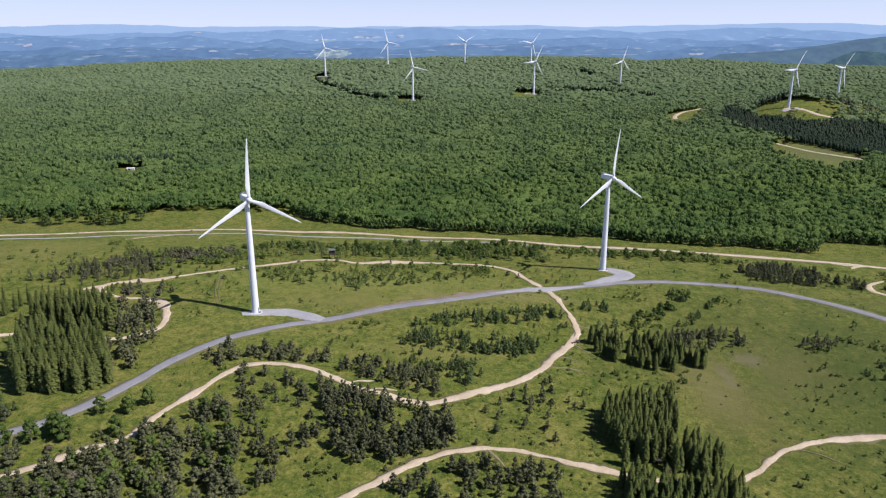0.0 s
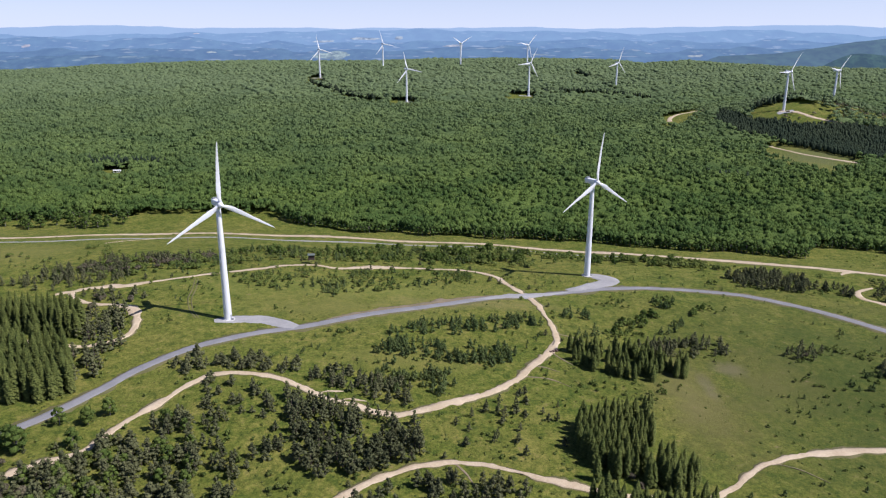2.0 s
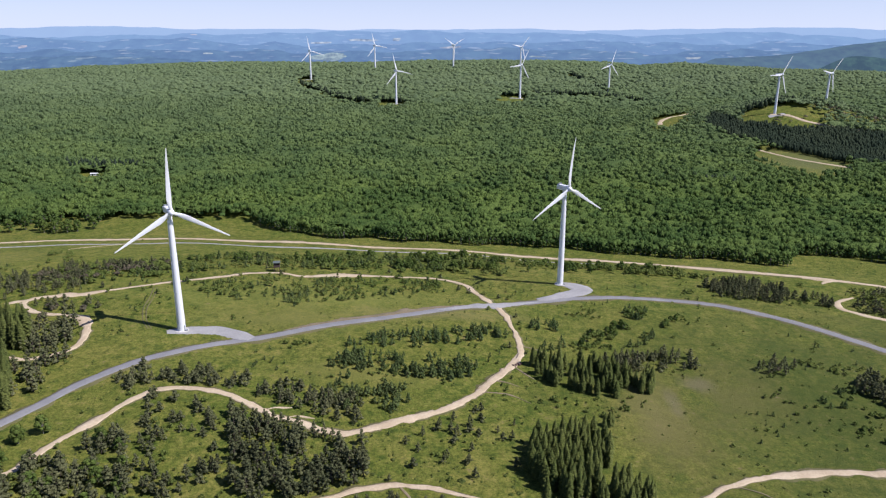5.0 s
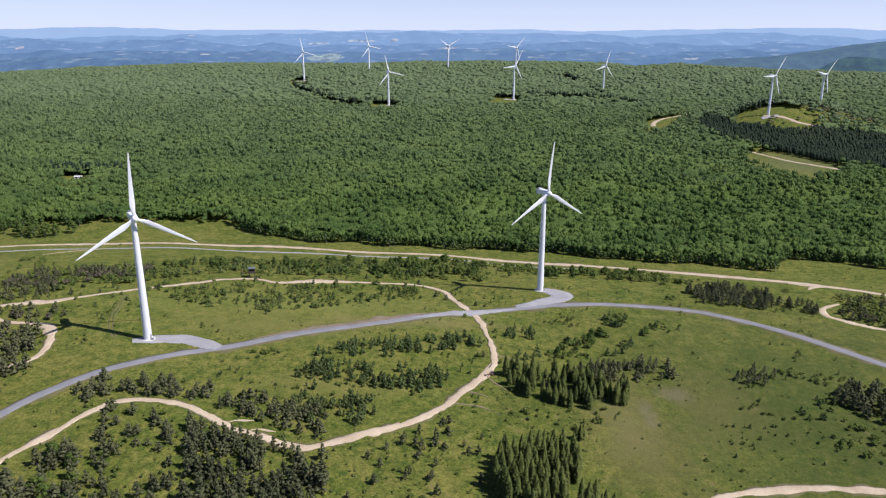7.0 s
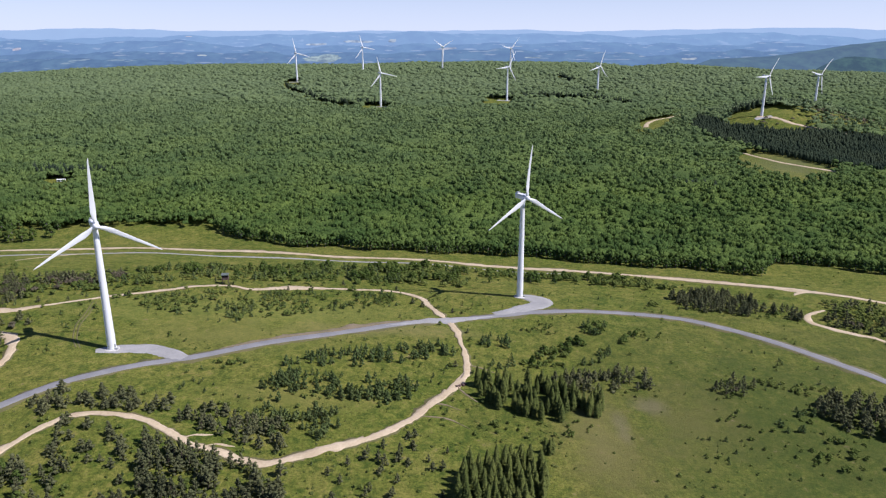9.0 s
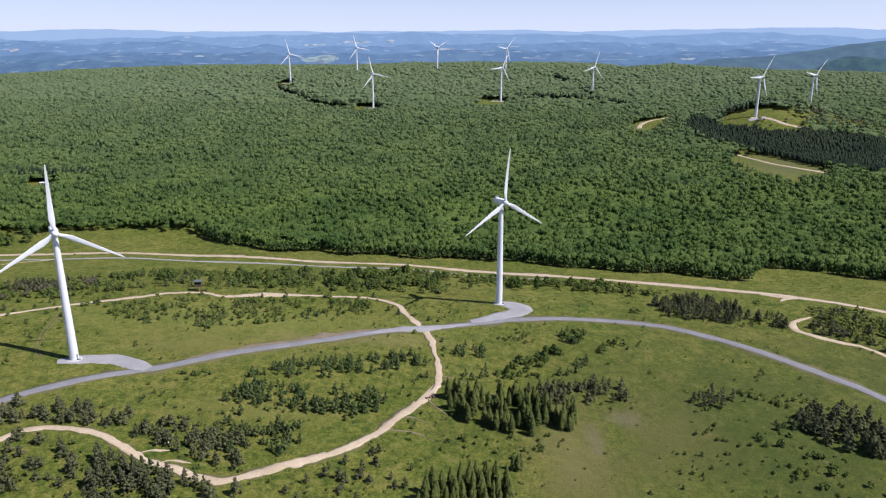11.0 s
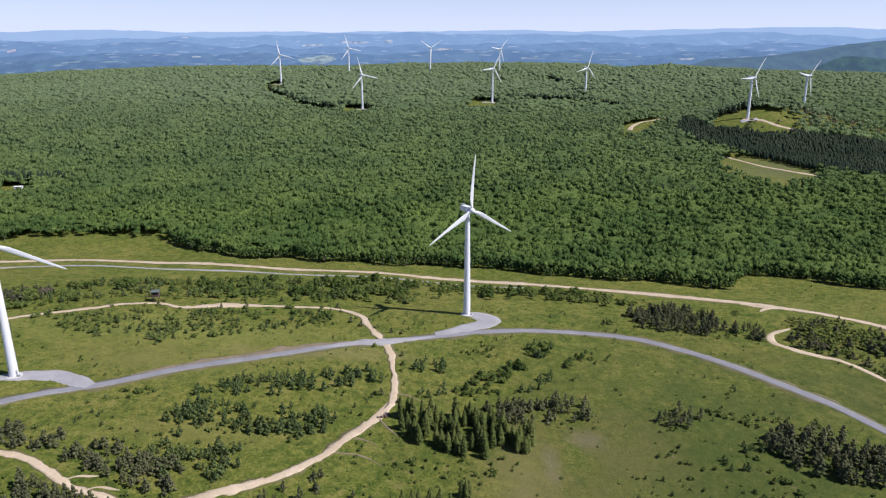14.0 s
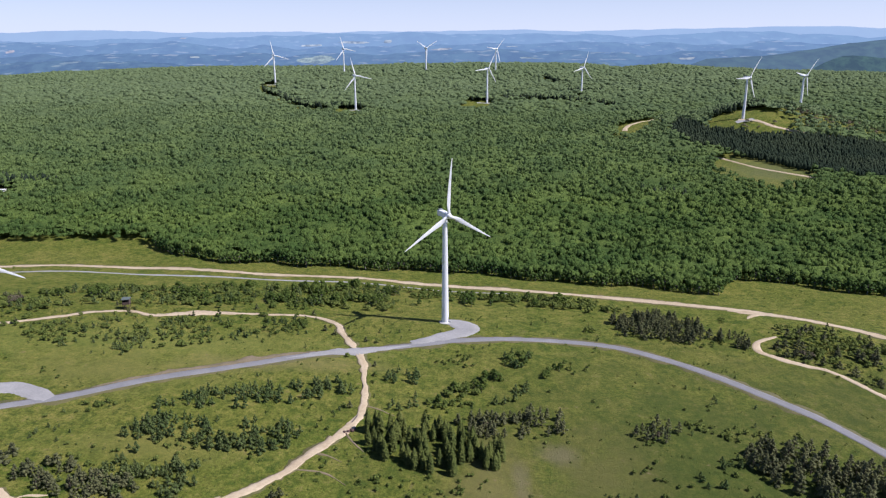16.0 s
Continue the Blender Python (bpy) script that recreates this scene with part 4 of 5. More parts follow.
plant("shrub", sown(rs, [(300, 590), (360, 570), (390, 480), (330, 505), (290, 540)], 0.25), 0.8, 2)
plant("shrub", sown(rs, [(-380, 520), (-260, 560), (-180, 572), (-180, 610), (-400, 600)], 0.08), 0.8, 2.2)


def strewn(shape, rows):
    """All plants of these rows in one pair of arrays, set on the ground."""
    v, f = shape
    c, s = np.cos(rows[:, 4])[:, None], np.sin(rows[:, 4])[:, None]
    w = (rows[:, 2] * rows[:, 3])[:, None]
    x = (v[:, 0] * c - v[:, 1] * s) * w + rows[:, 0:1]
    y = (v[:, 0] * s + v[:, 1] * c) * w + rows[:, 1:2]
    z = v[:, 2] * rows[:, 2:3] + height(rows[:, 0], rows[:, 1])[:, None]
    faces = f[None] + (np.arange(len(rows)) * len(v))[:, None, None]
    return np.stack([x, y, z], -1).reshape(-1, 3), faces.reshape(-1, 3)


KINDS = {
    "spruce": (spruce_shape, "spruce_tree", SPRUCE, BARK, "tall narrow dark green spruce in a planted stand", "tree", "spruces of the plantations", "spruce_stand"),
    "pine": (pine_shape, "pine_tree", PINE, BARK, "dark green rough-crowned pine on the meadow", "tree", "pines on the meadow", "pine_thicket"),
    "bushy": (young_shape, "bushy_pine", PINE, BARK, "dark bushy low-branched pine on the meadow", "tree", "bushy pines on the meadow", "bushy_pine_thicket"),
    "broadleaf": (broadleaf_shape, "broadleaf_tree", LEAFY, PALE_BARK, "leafy green broadleaf tree beside the track", "tree", "broadleaf trees by the tracks", "broadleaf_thicket"),
    "young": (young_shape, "young_conifer", JUNIPER, BARK, "small bushy young conifer in the grass", "tree", "young conifers in the grass", "young_conifer_thicket"),
    "dry_shrub": (shrub_shape, "dry_shrub", DRY_SHRUB, BARK, "brownish half-bare twiggy shrub on the meadow", "shrub", "dry shrubs on the meadow", "dry_shrub_thicket"),
    "shrub": (shrub_shape, "shrub", SHRUB, BARK, "low leafy bright green shrub in the grass", "shrub", "shrubs in the grass", "shrub_thicket"),
}
for kind, (shape, name, leaf, bark, label, category, group, mass) in KINDS.items():
    rows = np.vstack(PLANTS[kind])
    rows = rows[np.argsort(rows[:, 1])]
    shapes, coarse = [shape(s) for s in (3, 8, 15, 22)], [shape(s, 0.28) for s in (3, 8, 15, 22)]
    crowns = [mesh_of("crown", *sh[1], leaf) for sh in shapes]
    trunks = [mesh_of("trunk", *sh[0], bark) for sh in shapes]
    for k, (x, y, h, w, a) in enumerate(rows[:290]):
        base = new(name)
        base.empty_display_size = 0.5
        base.matrix_world = Matrix.LocRotScale((x, y, ground_z(x, y)), Euler((0, 0, a)), (h * w, h * w, h))
        tagged(base, label, category, group)
        for part_name, mesh in (("trunk", trunks[k % 4]), ("crown", crowns[k % 4])):
            new(part_name, mesh).parent = base
    rest = rows[290:]
    if len(rest):
        for what, i, m in (("", 1, leaf), ("_stems", 0, bark))[:1 if kind == "shrub" else 2]:
            me = mesh_of(mass + what, *join([strewn(coarse[j][i], rest[j::4]) for j in range(4) if len(rest[j::4])]), m)
            tagged(new(mass + what, me), label + " among many", category, kind="stuff")

# weeds and tall grass that break up the sward
w_v, w_f = join([(lump(1, 4, 0.4, -0.2)[0] * (0.6, 0.6, 0.5), lump(1, 4, 0.4, -0.2)[1]), sprays(np.random.RandomState(9), np.zeros((1, 3)), np.array([[0.6, 0.6, 0.6]]), 8, 0.32)])
q = np.vstack([sown(rs, MEADOW, 1.9, 5.0), sown(rs, [(-70, 200), (-70, 300), (70, 340), (110, 300), (60, 200)], 4.0, 3.0)])
q = q[off_the_ways(q[:, 0], q[:, 1], 0.6)]
rows = np.column_stack([q, rs.gamma(2.0, 0.12, len(q)) + 0.12, rs.uniform(1.2, 2.6, len(q)), rs.uniform(0, 6.28, len(q))])
tagged(new("weeds", mesh_of("weeds", *strewn((w_v, w_f), rows), TUFT)), "tufts of weeds and tall grass in the meadow", "grass", kind="stuff")

# ---- the great hardwood forest ----
EDGE_X = (-900, -470, -420, -356, -323, -257, -179, -167, -141, -105, -84, -44, 7, 95, 142, 187, 230, 272, 293, 300, 318, 337, 360, 420, 520, 900)
EDGE_Y = (640, 625, 628, 634, 645, 653, 666, 661, 641, 618, 610, 611, 604, 599, 588, 577, 567, 556, 552, 570, 592, 590, 577, 545, 500, 420)
PLANTED = [(440, 1178), (455, 1104), (516, 1058), (621, 1042), (800, 1030), (780, 880), (560, 885), (508, 932), (465, 985), (420, 1050), (413, 1134)]
FIELD = [(434, 991), (475, 975), (525, 911), (508, 891), (461, 860), (444, 891), (424, 944)]
KNOLL_TOP = [(470, 1142), (520, 1165), (565, 1130), (575, 1085), (513, 1078)]
CLEARINGS = [FIELD, KNOLL_TOP, [(352, 1180), (360, 1225), (400, 1262), (464, 1350), (475, 1335), (420, 1240), (392, 1190), (372, 1165)],
             [(-396, 802), (-394, 811), (-364, 810), (-363, 801)], [(-112, 1366), (-112, 1388), (-66, 1390), (-64, 1368)], [(116, 1472), (120, 1490), (166, 1492), (172, 1474)],
             [(-322, 1630), (-320, 1660), (-290, 1665), (-288, 1635)]]
OPEN_KNOLL = [(574, 1133), (640, 1240), (760, 1300), (790, 1250), (690, 1075), (575, 1070)]


CUTTINGS = [[(-312, 1580), (-295, 1550), (-251, 1478), (-208, 1419), (-174, 1372), (-125, 1366)], [(298, 1800), (324, 1722), (346, 1560)], [(176, 1530), (260, 1520), (342, 1500), (400, 1460)]]


def cleared(x, y, polys, tall=6.0):
    """Open ground, and the strip before it where a tree would stand in its view from the plateau."""
    gone = np.zeros(len(x), bool)
    d = np.hypot(x, y)
    back = tall * d / np.maximum(148 - height(x, y), 30)
    for poly in polys:
        for u in (0, 0.2, 0.4, 0.6, 0.8, 1.0):
            gone |= inside(poly, x * (1 + back * u / d), y * (1 + back * u / d))
    return gone


def forest_band(y0, y1, gap, seed):
    r = np.random.RandomState(seed)
    half = 0.72 * y1 + 60
    x, y = np.meshgrid(np.arange(-half, half + 120, gap), np.arange(y0, y1, gap * 0.87))
    x = x + (np.arange(x.shape[0]) % 2)[:, None] * gap / 2 + r.uniform(-0.5, 0.5, x.shape) * gap
    y = y + r.uniform(-0.5, 0.5, y.shape) * gap
    x, y = x.ravel(), y.ravel()
    keep = (np.abs(x - 55) < 0.65 * y + 60) & (y > np.interp(x, EDGE_X, EDGE_Y) + 2 + 3 * np.sin(x / 9))
    x, y = x[keep], y[keep]
    keep = ~cleared(x, y, CLEARINGS) & ~inside(PLANTED, x, y) & ~(inside(OPEN_KNOLL, x, y) & (r.rand(len(x)) < 0.6))
    for line in CUTTINGS:
        lx, ly = zip(*line)
        gap_y = y - np.interp(x, lx, ly)
        keep &= ~((x > lx[0]) & (x < lx[-1]) & (gap_y > -26) & (gap_y < 6))
    x, y = x[keep], y[keep]
    stand = np.array([noise.noise(Vector((a / 60, b / 60, 3.0))) for a, b in zip(x, y)])
    h = 10.5 + 2.4 * stand + r.uniform(-3.4, 3.6, len(x))
    return np.column_stack([x, y, h, gap * (0.44 + 0.46 * r.rand(len(x)) ** 1.8) / h, r.uniform(0, 6.28, len(x))])


def crown_top(sub, seed, leaves, cut, size=0.16, lobes=1):
    """A domed broadleaf crown 1 m high and 1 m in radius, standing on the ground."""
    r = np.random.RandomState(seed)
    p = []
    for k in range(lobes):
        v, f = lump(sub, seed * 5 + k, 0.5, cut)
        a, d = 2.4 * k + r.uniform(-0.5, 0.5), (0.52 * math.sqrt((k + 0.4) / lobes) if lobes > 1 else 0)
        big = r.uniform(0.5, 0.72) if lobes > 1 else 1.0
        p.append((v * (big, big, 0.31 * (0.55 + 0.45 * big)) + (math.cos(a) * d, math.sin(a) * d, 0.66 - 0.14 * d * r.uniform(0.2, 1.6)), f))
    if leaves:
        p.append(sprays(np.random.RandomState(seed), np.array([[0, 0, 0.64]]), np.array([[1.0, 1.0, 0.32]]), leaves, size, 0.7))
    return join(p)


def forest(name, rows, shapes, label, material=HARDWOOD):
    n = len(shapes)
    me = mesh_of(name, *join([strewn(shapes[j], rows[j::n]) for j in range(n)]), material)
    return tagged(new(name, me), label, "forest", kind="stuff")


def understory(name, y0, y1, step, label):
    """The leafy lower storey that closes the gaps between the crowns."""
    xs, ys = np.arange(-0.72 * y1, 0.72 * y1 + 150, step), np.arange(y0, y1 + step, step)
    x, y = np.meshgrid(xs, ys, indexing="ij")
    r = np.random.RandomState(int(y0))
    x, y = x + r.uniform(-0.3, 0.3, x.shape) * step, y + r.uniform(-0.3, 0.3, y.shape) * step
    z = height(x, y) + 7.0 + r.uniform(-1.9, 1.9, x.shape)
    fx, fy = x.ravel(), y.ravel()
    ok = (np.abs(fx - 50) < 0.70 * fy + 60) & (fy > np.interp(fx, EDGE_X, EDGE_Y) + 9) & ~cleared(fx, fy, CLEARINGS, 9.0) & ~inside(PLANTED, fx, fy) & ~inside(OPEN_KNOLL, fx, fy)
    for line in CUTTINGS:
        lx, ly = zip(*line)
        d = fy - np.interp(fx, lx, ly)
        ok &= ~((fx > lx[0]) & (fx < lx[-1]) & (d > -32) & (d < 10))
    f = grid_faces(len(xs), len(ys))
    f = f[ok[f].all(1)]
    used = np.unique(f)
    back = np.zeros(len(fx), int)
    back[used] = np.arange(len(used))
    v = np.column_stack([fx, fy, z.ravel()])[used]
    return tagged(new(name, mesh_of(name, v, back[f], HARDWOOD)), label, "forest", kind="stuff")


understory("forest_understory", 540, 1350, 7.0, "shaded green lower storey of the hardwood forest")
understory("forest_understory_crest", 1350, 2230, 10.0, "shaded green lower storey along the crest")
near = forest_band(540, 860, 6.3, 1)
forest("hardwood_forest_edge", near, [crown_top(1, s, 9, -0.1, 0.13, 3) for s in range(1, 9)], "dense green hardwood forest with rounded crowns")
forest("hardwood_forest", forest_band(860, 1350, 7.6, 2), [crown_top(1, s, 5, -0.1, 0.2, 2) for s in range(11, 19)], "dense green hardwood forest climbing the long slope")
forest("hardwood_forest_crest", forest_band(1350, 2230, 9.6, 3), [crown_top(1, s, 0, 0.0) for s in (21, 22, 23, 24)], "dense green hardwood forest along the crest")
x = np.arange(-640, 640, 3.6)
y = np.interp(x, EDGE_X, EDGE_Y) + 2 + 3 * np.sin(x / 9) + rs.uniform(-1.5, 2.5, len(x))
keep = (y < 0.72 * 900) & (y > 470)
rows = np.column_stack([x, y, rs.uniform(6, 11.5, len(x)), rs.uniform(0.8, 1.05, len(x)), rs.uniform(0, 6.28, len(x))])[keep]
edge_shapes = [broadleaf_shape(s, 0.25) for s in (31, 32, 33)]
forest("forest_edge_trees", rows, [s[1] for s in edge_shapes], "leafy trees and saplings along the forest edge")
forest("forest_edge_trunks", rows, [s[0] for s in edge_shapes], "grey trunks along the forest edge", PALE_BARK)
r = np.random.RandomState(6)
q = rows_of(r, PLANTED, 2.6, 6.5, 168)
q = q[~cleared(q[:, 0], q[:, 1], [FIELD, KNOLL_TOP], 1.0)]
v, f = lump(1, 44, 0.2)
cone = (np.column_stack([v[:, :2] * (0.62 - 0.5 * (v[:, 2:] * 0.5 + 0.5)), v[:, 2] * 0.5 + 0.5]), f)
rows = np.column_stack([q, r.uniform(8, 11, len(q)), r.uniform(0.55, 0.75, len(q)), r.uniform(0, 6.28, len(q))])
forest("conifer_plantation", rows, [cone], "dark conifer plantation in long rows", PLANTATION)
# Belts of dark conifers; the first four stand in for shade along the cutting.
dark = []
for ax, ay, bx, by in ((-305, 1580, -251, 1492), (-251, 1492, -208, 1432), (-208, 1432, -174, 1384), (-174, 1384, -125, 1376), (-117, 1400, -57, 1404), (117, 1506, 231, 1510), (231, 1530, 342, 1512), (342, 1512, 400, 1472), (335, 1610, 400, 1615), (-272, 1800, -150, 1812),
                       (-5, 1886, 55, 1886), (-425, 824, -330, 822), (-425, 830, -330, 828), (560, 1240, 640, 1255), (640, 1255, 760, 1270), (298, 1812, 324, 1734), (300, 810, 340, 800), (480, 1150, 560, 1175)):
    n = int(math.hypot(bx - ax, by - ay) / 3.2)
    u = np.linspace(0, 1, n)
    dark.append(np.column_stack([ax + (bx - ax) * u + r.randn(n) * 2.5, ay + (by - ay) * u + r.randn(n) * 4.5, r.uniform(11, 14.5, n), r.uniform(0.4, 0.6, n), r.uniform(0, 6.28, n)]))
forest("conifer_belt", np.vstack(dark), [cone], "dark conifers along forest clearings, some standing in for shaded edges", PLANTATION)


q = np.vstack([sown(r, OPEN_KNOLL, 0.9), sown(r, [(480, 1100), (520, 1110), (572, 1080), (640, 1080), (560, 1060)], 0.6)])
rows = np.column_stack([q, r.uniform(3, 6.5, len(q)), r.uniform(0.9, 1.3, len(q)), r.uniform(0, 6.28, len(q))])
forest("knoll_shrubs", rows, [shrub_shape(51, 0.3)[1]], "rough brownish shrubs over the open knoll", DRY_SHRUB)


# ---- wind turbines ----
def part(name, bm, material, parent, label="", smooth=True):
    """Links a bmesh, or a mesh made before, as one part of a thing."""
    me = bm
    if isinstance(bm, bmesh.types.BMesh):
        me = bpy.data.meshes.new(name)
        bm.to_mesh(me)
        bm.free()
        me.materials.append(material)
        for p in me.polygons:
            p.use_smooth = smooth
    ob = new(name, me)
    ob.parent = parent
    return tagged(ob, label)


def turned(profile, sides=28):
    """A body turned round z from (radius, height) pairs."""
    bm = bmesh.new()
    rings = []
    for r, z in profile:
        rings.append([bm.verts.new((r * math.cos(2 * math.pi * k / sides), r * math.sin(2 * math.pi * k / sides), z)) for k in range(sides)])
    for a, b in zip(rings, rings[1:]):
        for k in range(sides):
            bm.faces.new((a[k], a[(k + 1) % sides], b[(k + 1) % sides], b[k]))
    bm.faces.new(rings[-1])
    bm.faces.new(rings[0][::-1])
    return bm


def block(sx, sy, sz, at=(0, 0, 0), round_edge=0.0, segments=2):
    bm = bmesh.new()
    bmesh.ops.create_cube(bm, size=1)
    bmesh.ops.scale(bm, vec=(sx, sy, sz), verts=bm.verts)
    if round_edge:
        bmesh.ops.bevel(bm, geom=bm.edges[:], offset=round_edge, segments=segments, affect="EDGES", profile=0.6)
    bmesh.ops.translate(bm, vec=at, verts=bm.verts)
    return bm


def blade_mesh():
    """A 32 m blade along z: round root, widest at a fifth of its length, twisted and thin at the tip."""
    bm = bmesh.new()
    rings = []
    for s, chord, thick, twist, bend in ((0, 1.7, 1.7, 0, 0), (0.04, 1.7, 1.65, 0, 0), (0.1, 2.2, 1.25, 18, 0), (0.19, 2.9, 0.8, 15, 0.05), (0.3, 2.55, 0.55, 11, 0.1), (0.5, 1.95, 0.36, 6, 0.3),
                                         (0.7, 1.4, 0.24, 3, 0.6), (0.88, 0.9, 0.14, 1, 1.0), (0.97, 0.5, 0.08, 0, 1.25), (1, 0.12, 0.03, 0, 1.35)):
        ring = []
        for k in range(16):
            a = 2 * math.pi * k / 16
            cx = math.cos(a) * chord / 2
            cy = math.sin(a) * thick / 2 * (1 if s < 0.06 else (0.55 + 0.45 * math.cos(a)) ** 0.6 if math.cos(a) > -0.99 else 0.1)
            lead = 0 if s < 0.06 else -chord * 0.18
            u, w = cx + lead, cy
            c, q = math.cos(radians(twist)), math.sin(radians(twist))
            ring.append(bm.verts.new((u * c - w * q, u * q + w * c - bend, 0.9 + s * 32.2)))
        rings.append(ring)
    for a, b in zip(rings, rings[1:]):
        for k in range(16):
            bm.faces.new((a[k], a[(k + 1) % 16], b[(k + 1) % 16], b[k]))
    bm.faces.new(rings[-1])
    bm.faces.new(rings[0][::-1])
    return bm


def finished(name, bm, material, smooth=True):
    me = bpy.data.meshes.new(name)
    bmesh.ops.recalc_face_normals(bm, faces=bm.faces[:])
    bm.to_mesh(me)
    bm.free()
    me.materials.append(material)
    for p in me.polygons:
        p.use_smooth = smooth
    return me


HUB = 65.0
TOWER = finished("tower", turned([(2.15, -12), (2.15, 0.3), (2.05, 8), (1.85, 22.0), (1.62, 42.0), (1.3, HUB - 2.0), (1.3, HUB - 1.7)], 36), WHITE)
FLANGES = [finished("flange", turned([(r, z), (r + 0.05, z + 0.02), (r + 0.05, z + 0.2), (r, z + 0.22)], 36), WHITE) for r, z in ((1.86, 21.9), (1.63, 41.9))]
DOOR = finished("door", block(0.9, 0.14, 2.1, (0, -2.1, 2.2), 0.04), GREY_METAL, False)
STEPS = finished("steps", block(1.2, 1.4, 1.0, (0, -2.8, 0.5), 0.05), GREY_METAL, False)
FOOT = finished("foundation", turned([(3.6, -1.5), (3.6, 0.25), (3.3, 0.4), (2.2, 0.45)], 32), CONCRETE, False)
NACELLE = finished("nacelle", block(3.1, 9.2, 3.3, (0, 1.6, 0.25), 0.55, 3), WHITE)
COOLER = finished("cooler", block(2.2, 1.5, 0.7, (0, 4.9, 2.2), 0.15), GREY_METAL, False)
MAST = finished("wind_vane_mast", turned([(0.05, 1.8), (0.05, 3.4)], 8), GREY_METAL)
SPINNER = finished("hub", turned([(1.0, -1.2), (1.55, -0.9), (1.65, 0.3), (1.4, 1.3), (0.8, 2.1), (0.15, 2.45)], 24), WHITE)
BLADE = finished("blade", blade_mesh(), WHITE)


def wind_turbine(x, y, base, facing, phase, label, near_by):
    """A three-bladed turbine; facing: degrees by which the rotor looks east of south; phase: lean of its first blade."""
    tower_base = new("wind_turbine")
    tower_base.matrix_world = pose(x, y, base, 0, 0, 0)
    tagged(tower_base, label, "wind turbine", "wind turbines on the ridge")
    tower = part("tower", TOWER, None, tower_base)
    if near_by:
        for me in FLANGES:
            part("flange", me, None, tower)
        d = part("door", DOOR, None, tower, "grey steel access door")
        d.matrix_basis = pose(0, 0, 0, 0, 0, 70)
        s = part("steps", STEPS, None, tower_base, "grey steel entrance steps")
        s.matrix_basis = pose(0, 0, 0, 0, 0, 70)
        part("foundation", FOOT, None, tower_base, "round concrete foundation")
    turn = pose(0, 0, HUB, 0, 0, facing)
    nacelle = part("nacelle", NACELLE, None, tower_base)
    nacelle.matrix_basis = turn
    part("cooler", COOLER, None, nacelle, "grey cooler on the nacelle roof")
    part("wind_vane_mast", MAST, None, nacelle).matrix_basis = pose(0.6, 4.2, 0)
    shaft = turn @ pose(0, -4.1, 0.2, 0, 0, 0) @ pose(0, 0, 0, 4, 0, 0)
    hub = part("hub", SPINNER, None, tower_base)
    hub.matrix_basis = shaft @ pose(0, 0, 0, 90, 0, 0)
    for k in range(3):
        b = part("blade", BLADE, None, tower_base)
        b.matrix_basis = shaft @ pose(0, 0, 0, 0, phase + 120 * k, 0)
    return tower_base


wind_turbine(-112.3, 367.5, ground_z(-112.3, 367.5) + 0.1, 36, 0, "white three-bladed wind turbine on a gravel pad", True)
wind_turbine(101.9, 468.5, ground_z(101.9, 468.5) + 0.1, 33, 0, "white three-bladed wind turbine beside the gravel road", True)
for x, y, hub_z, phase in ((-299, 1660, 118, -15), (-83, 1382, 88.5, -18), (-168, 1790, 129, -20), (158, 1483, 99, 25), (21, 1860, 130, 60), (191, 1880, 126.5, 40), (355, 1580, 94, 15), (513, 1120, 97, 30), (640, 1225, 94.5, 40)):
    g = ground_z(x, y)
    wind_turbine(x, y, min(hub_z - HUB, g + 0.05), 34, phase, "white three-bladed wind turbine rising from the forest", False)


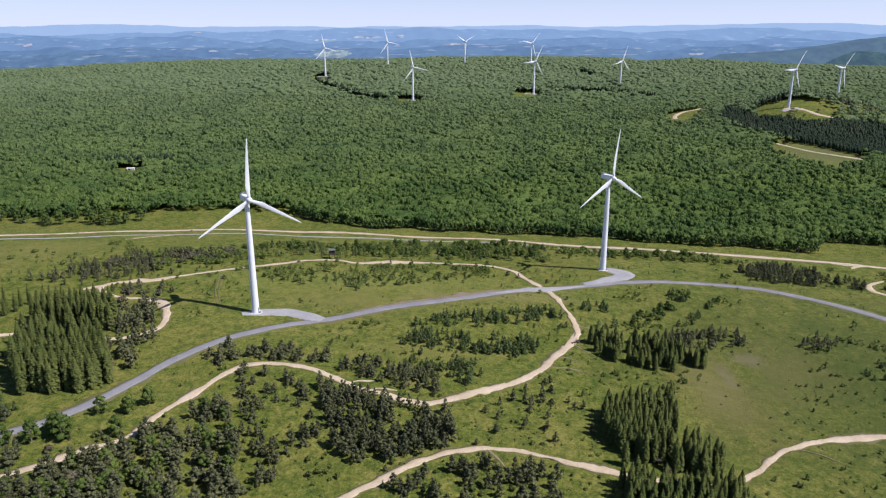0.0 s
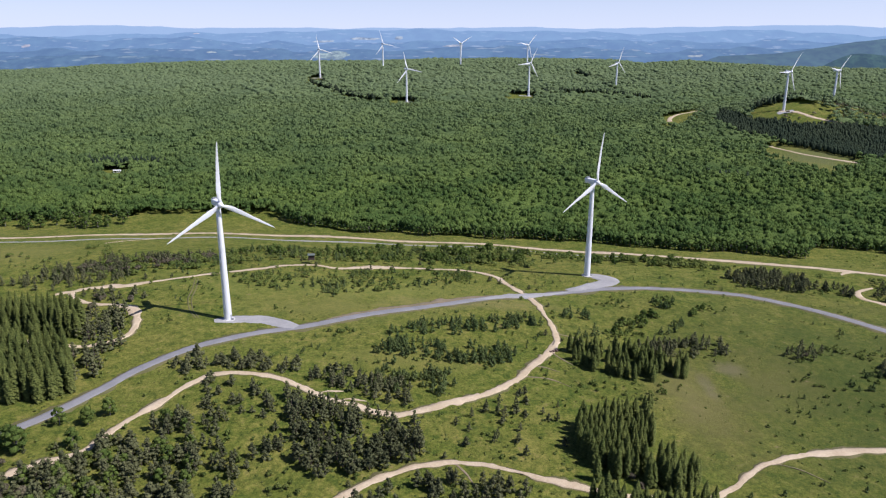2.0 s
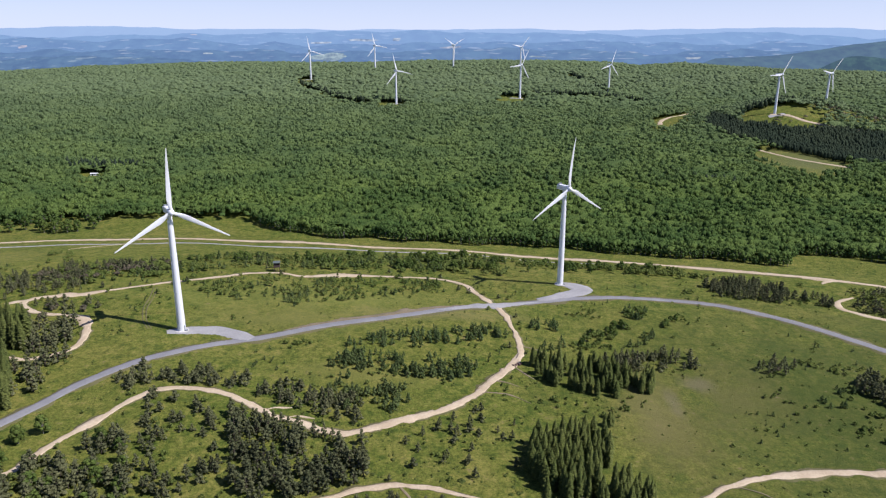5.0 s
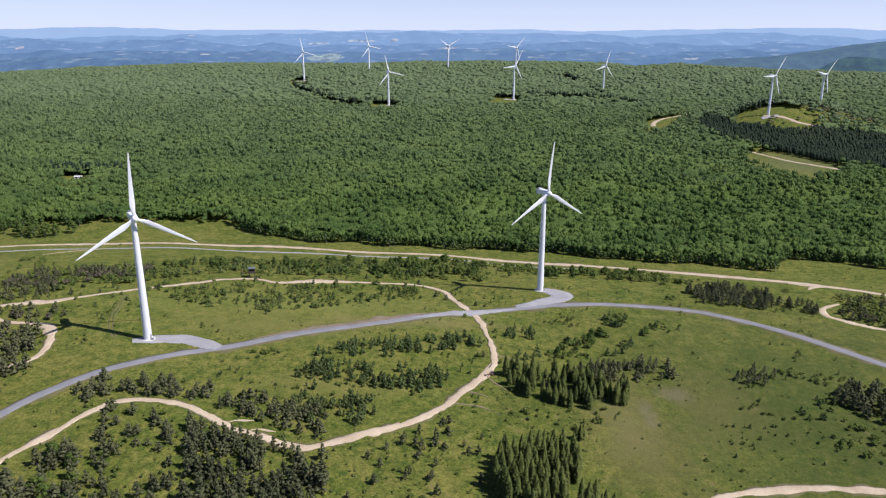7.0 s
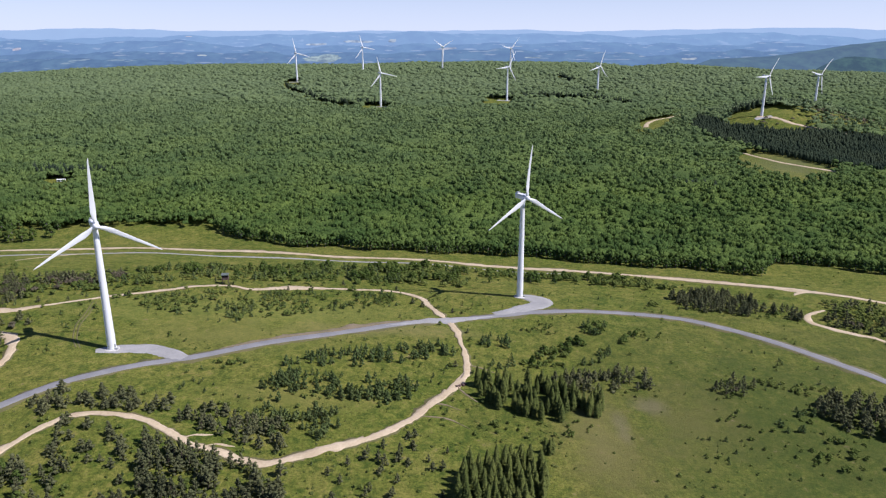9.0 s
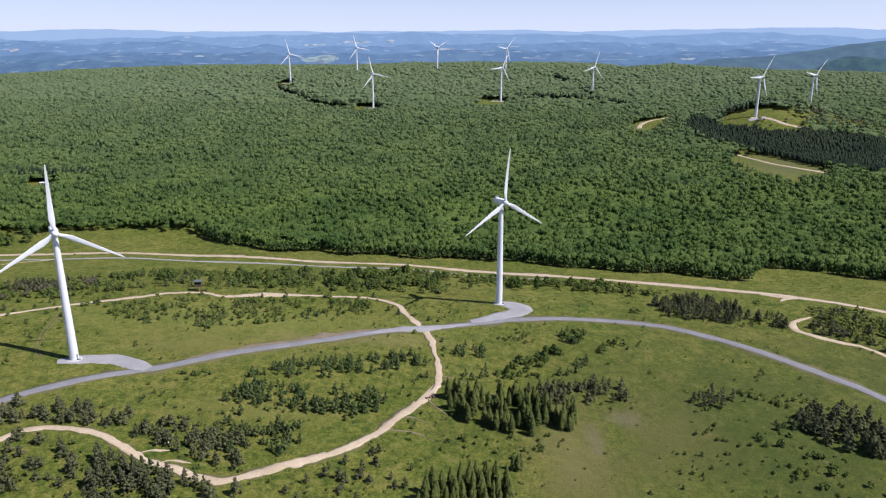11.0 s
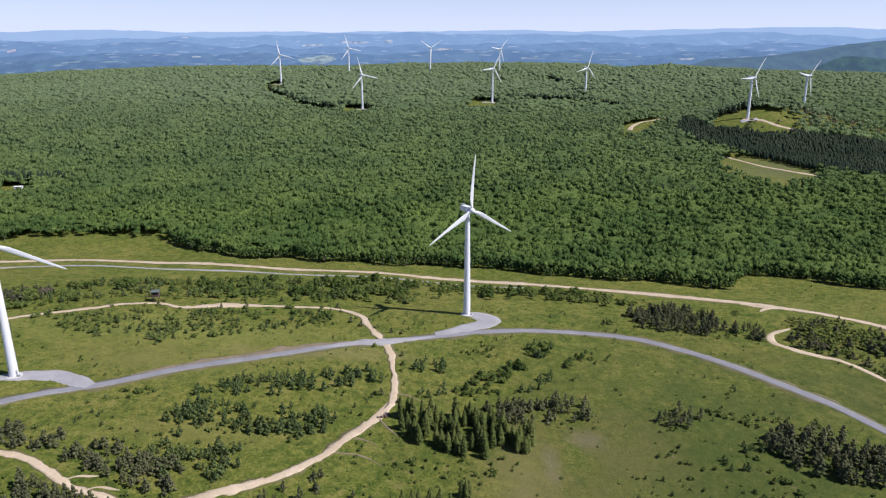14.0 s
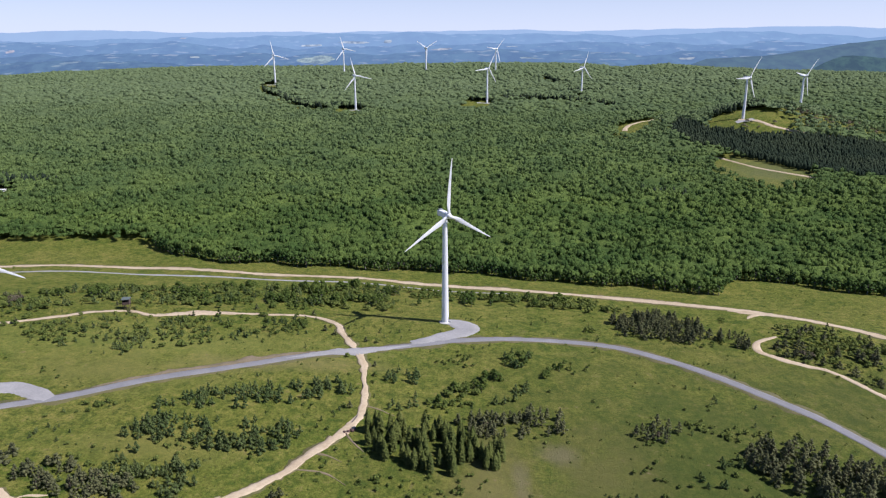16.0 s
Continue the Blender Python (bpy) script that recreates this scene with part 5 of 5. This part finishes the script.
# ---- small things ----
def lookout_hut(x, y):
    """A small plank cabin on posts with an open front."""
    hut = new("lookout_hut")
    hut.matrix_world = pose(x, y, ground_z(x, y), 0, 0, 12) @ Matrix.Scale(1.3, 4)
    tagged(hut, "dark weathered plank lookout hut on wooden posts", "hut")
    for sx in (-1.3, 1.3):
        for sy in (-1.3, 1.3):
            part("post", block(0.2, 0.2, 2.9, (sx, sy, 1.25), 0.02), OLD_WOOD, hut, smooth=False)
    part("floor_deck", block(3.2, 3.2, 0.15, (0, 0, 2.6), 0.02), OLD_WOOD, hut, smooth=False)
    part("back_wall", block(3.0, 0.1, 2.1, (0, 1.45, 3.75), 0.01), OLD_WOOD, hut, smooth=False)
    for sx in (-1.45, 1.45):
        part("side_wall", block(0.1, 2.8, 2.1, (sx, 0, 3.75), 0.01), OLD_WOOD, hut, smooth=False)
    part("front_wall", block(2.8, 0.1, 1.0, (0, -1.45, 3.2), 0.01), OLD_WOOD, hut, smooth=False)
    part("roof", block(3.7, 3.8, 0.22, (0, 0, 4.95), 0.05), ROOFING, hut, "pale green sheet roof", smooth=False)
    for sx in (-0.3, 0.3):
        part("ladder_rail", block(0.08, 0.08, 2.8, (sx, -1.9, 1.3)), OLD_WOOD, hut, smooth=False)
    for k in range(6):
        part("ladder_rung", block(0.6, 0.06, 0.06, (0, -1.9, 0.35 + 0.4 * k)), OLD_WOOD, hut, smooth=False)


lookout_hut(-86, 467)


def white_shed(x, y):
    shed = new("shed")
    shed.matrix_world = pose(x, y, ground_z(x, y), 0, 0, 8) @ Matrix.Scale(0.75, 4)
    tagged(shed, "long white shed in a forest clearing", "shed")
    part("wall", block(11, 4.5, 4, (0, 0, 0.8), 0.05), SIDING, shed, smooth=False)
    bm = bmesh.new()
    v = [bm.verts.new(p) for p in ((-5.9, -2.7, 2.8), (5.9, -2.7, 2.8), (5.9, 2.7, 2.8), (-5.9, 2.7, 2.8), (-5.9, 0, 3.9), (5.9, 0, 3.9))]
    for f in ((0, 1, 5, 4), (2, 3, 4, 5), (1, 2, 5), (3, 0, 4), (3, 2, 1, 0)):
        bm.faces.new([v[k] for k in f])
    part("roof", bm, SIDING, shed, "pale sheet metal roof", smooth=False)
    # Near-black slab on the wall; its colour stands in for the doorway's shade.
    part("door", block(2.4, 0.1, 2.4, (-2, -2.28, 1.2), 0.02), DARK_GLASS_AND_SHADE, shed, "dark panel standing in for a shaded open doorway", smooth=False)
    for sx in (1.2, 4.0):
        part("window", block(1.2, 0.08, 0.9, (sx, -2.28, 1.7), 0.02), DARK_GLASS_AND_SHADE, shed, "dark window pane", smooth=False)


white_shed(-377, 806)


def boulder(x, y, size, seed):
    v, f = lump(2, seed, 0.4)
    v = v * np.array((1.0, 0.8, 0.65)) * size
    ob = new("boulder", mesh_of("boulder", v, f, ROCK, False))
    ob.matrix_world = pose(x, y, ground_z(x, y) + size * 0.35, 0, 0, seed * 40)
    tagged(ob, "rough reddish-brown boulder beside the sandy track", "boulder", "boulders beside the track")


for k, (dx, dy, s) in enumerate(((0, 0, 0.9), (1.6, 0.5, 1.0), (-1.5, -0.6, 0.8), (2.6, 1.8, 0.7), (0.8, 1.6, 0.6), (-0.6, -1.9, 0.5))):
    boulder(63.6 + dx, 347.5 + dy, s, k + 2)
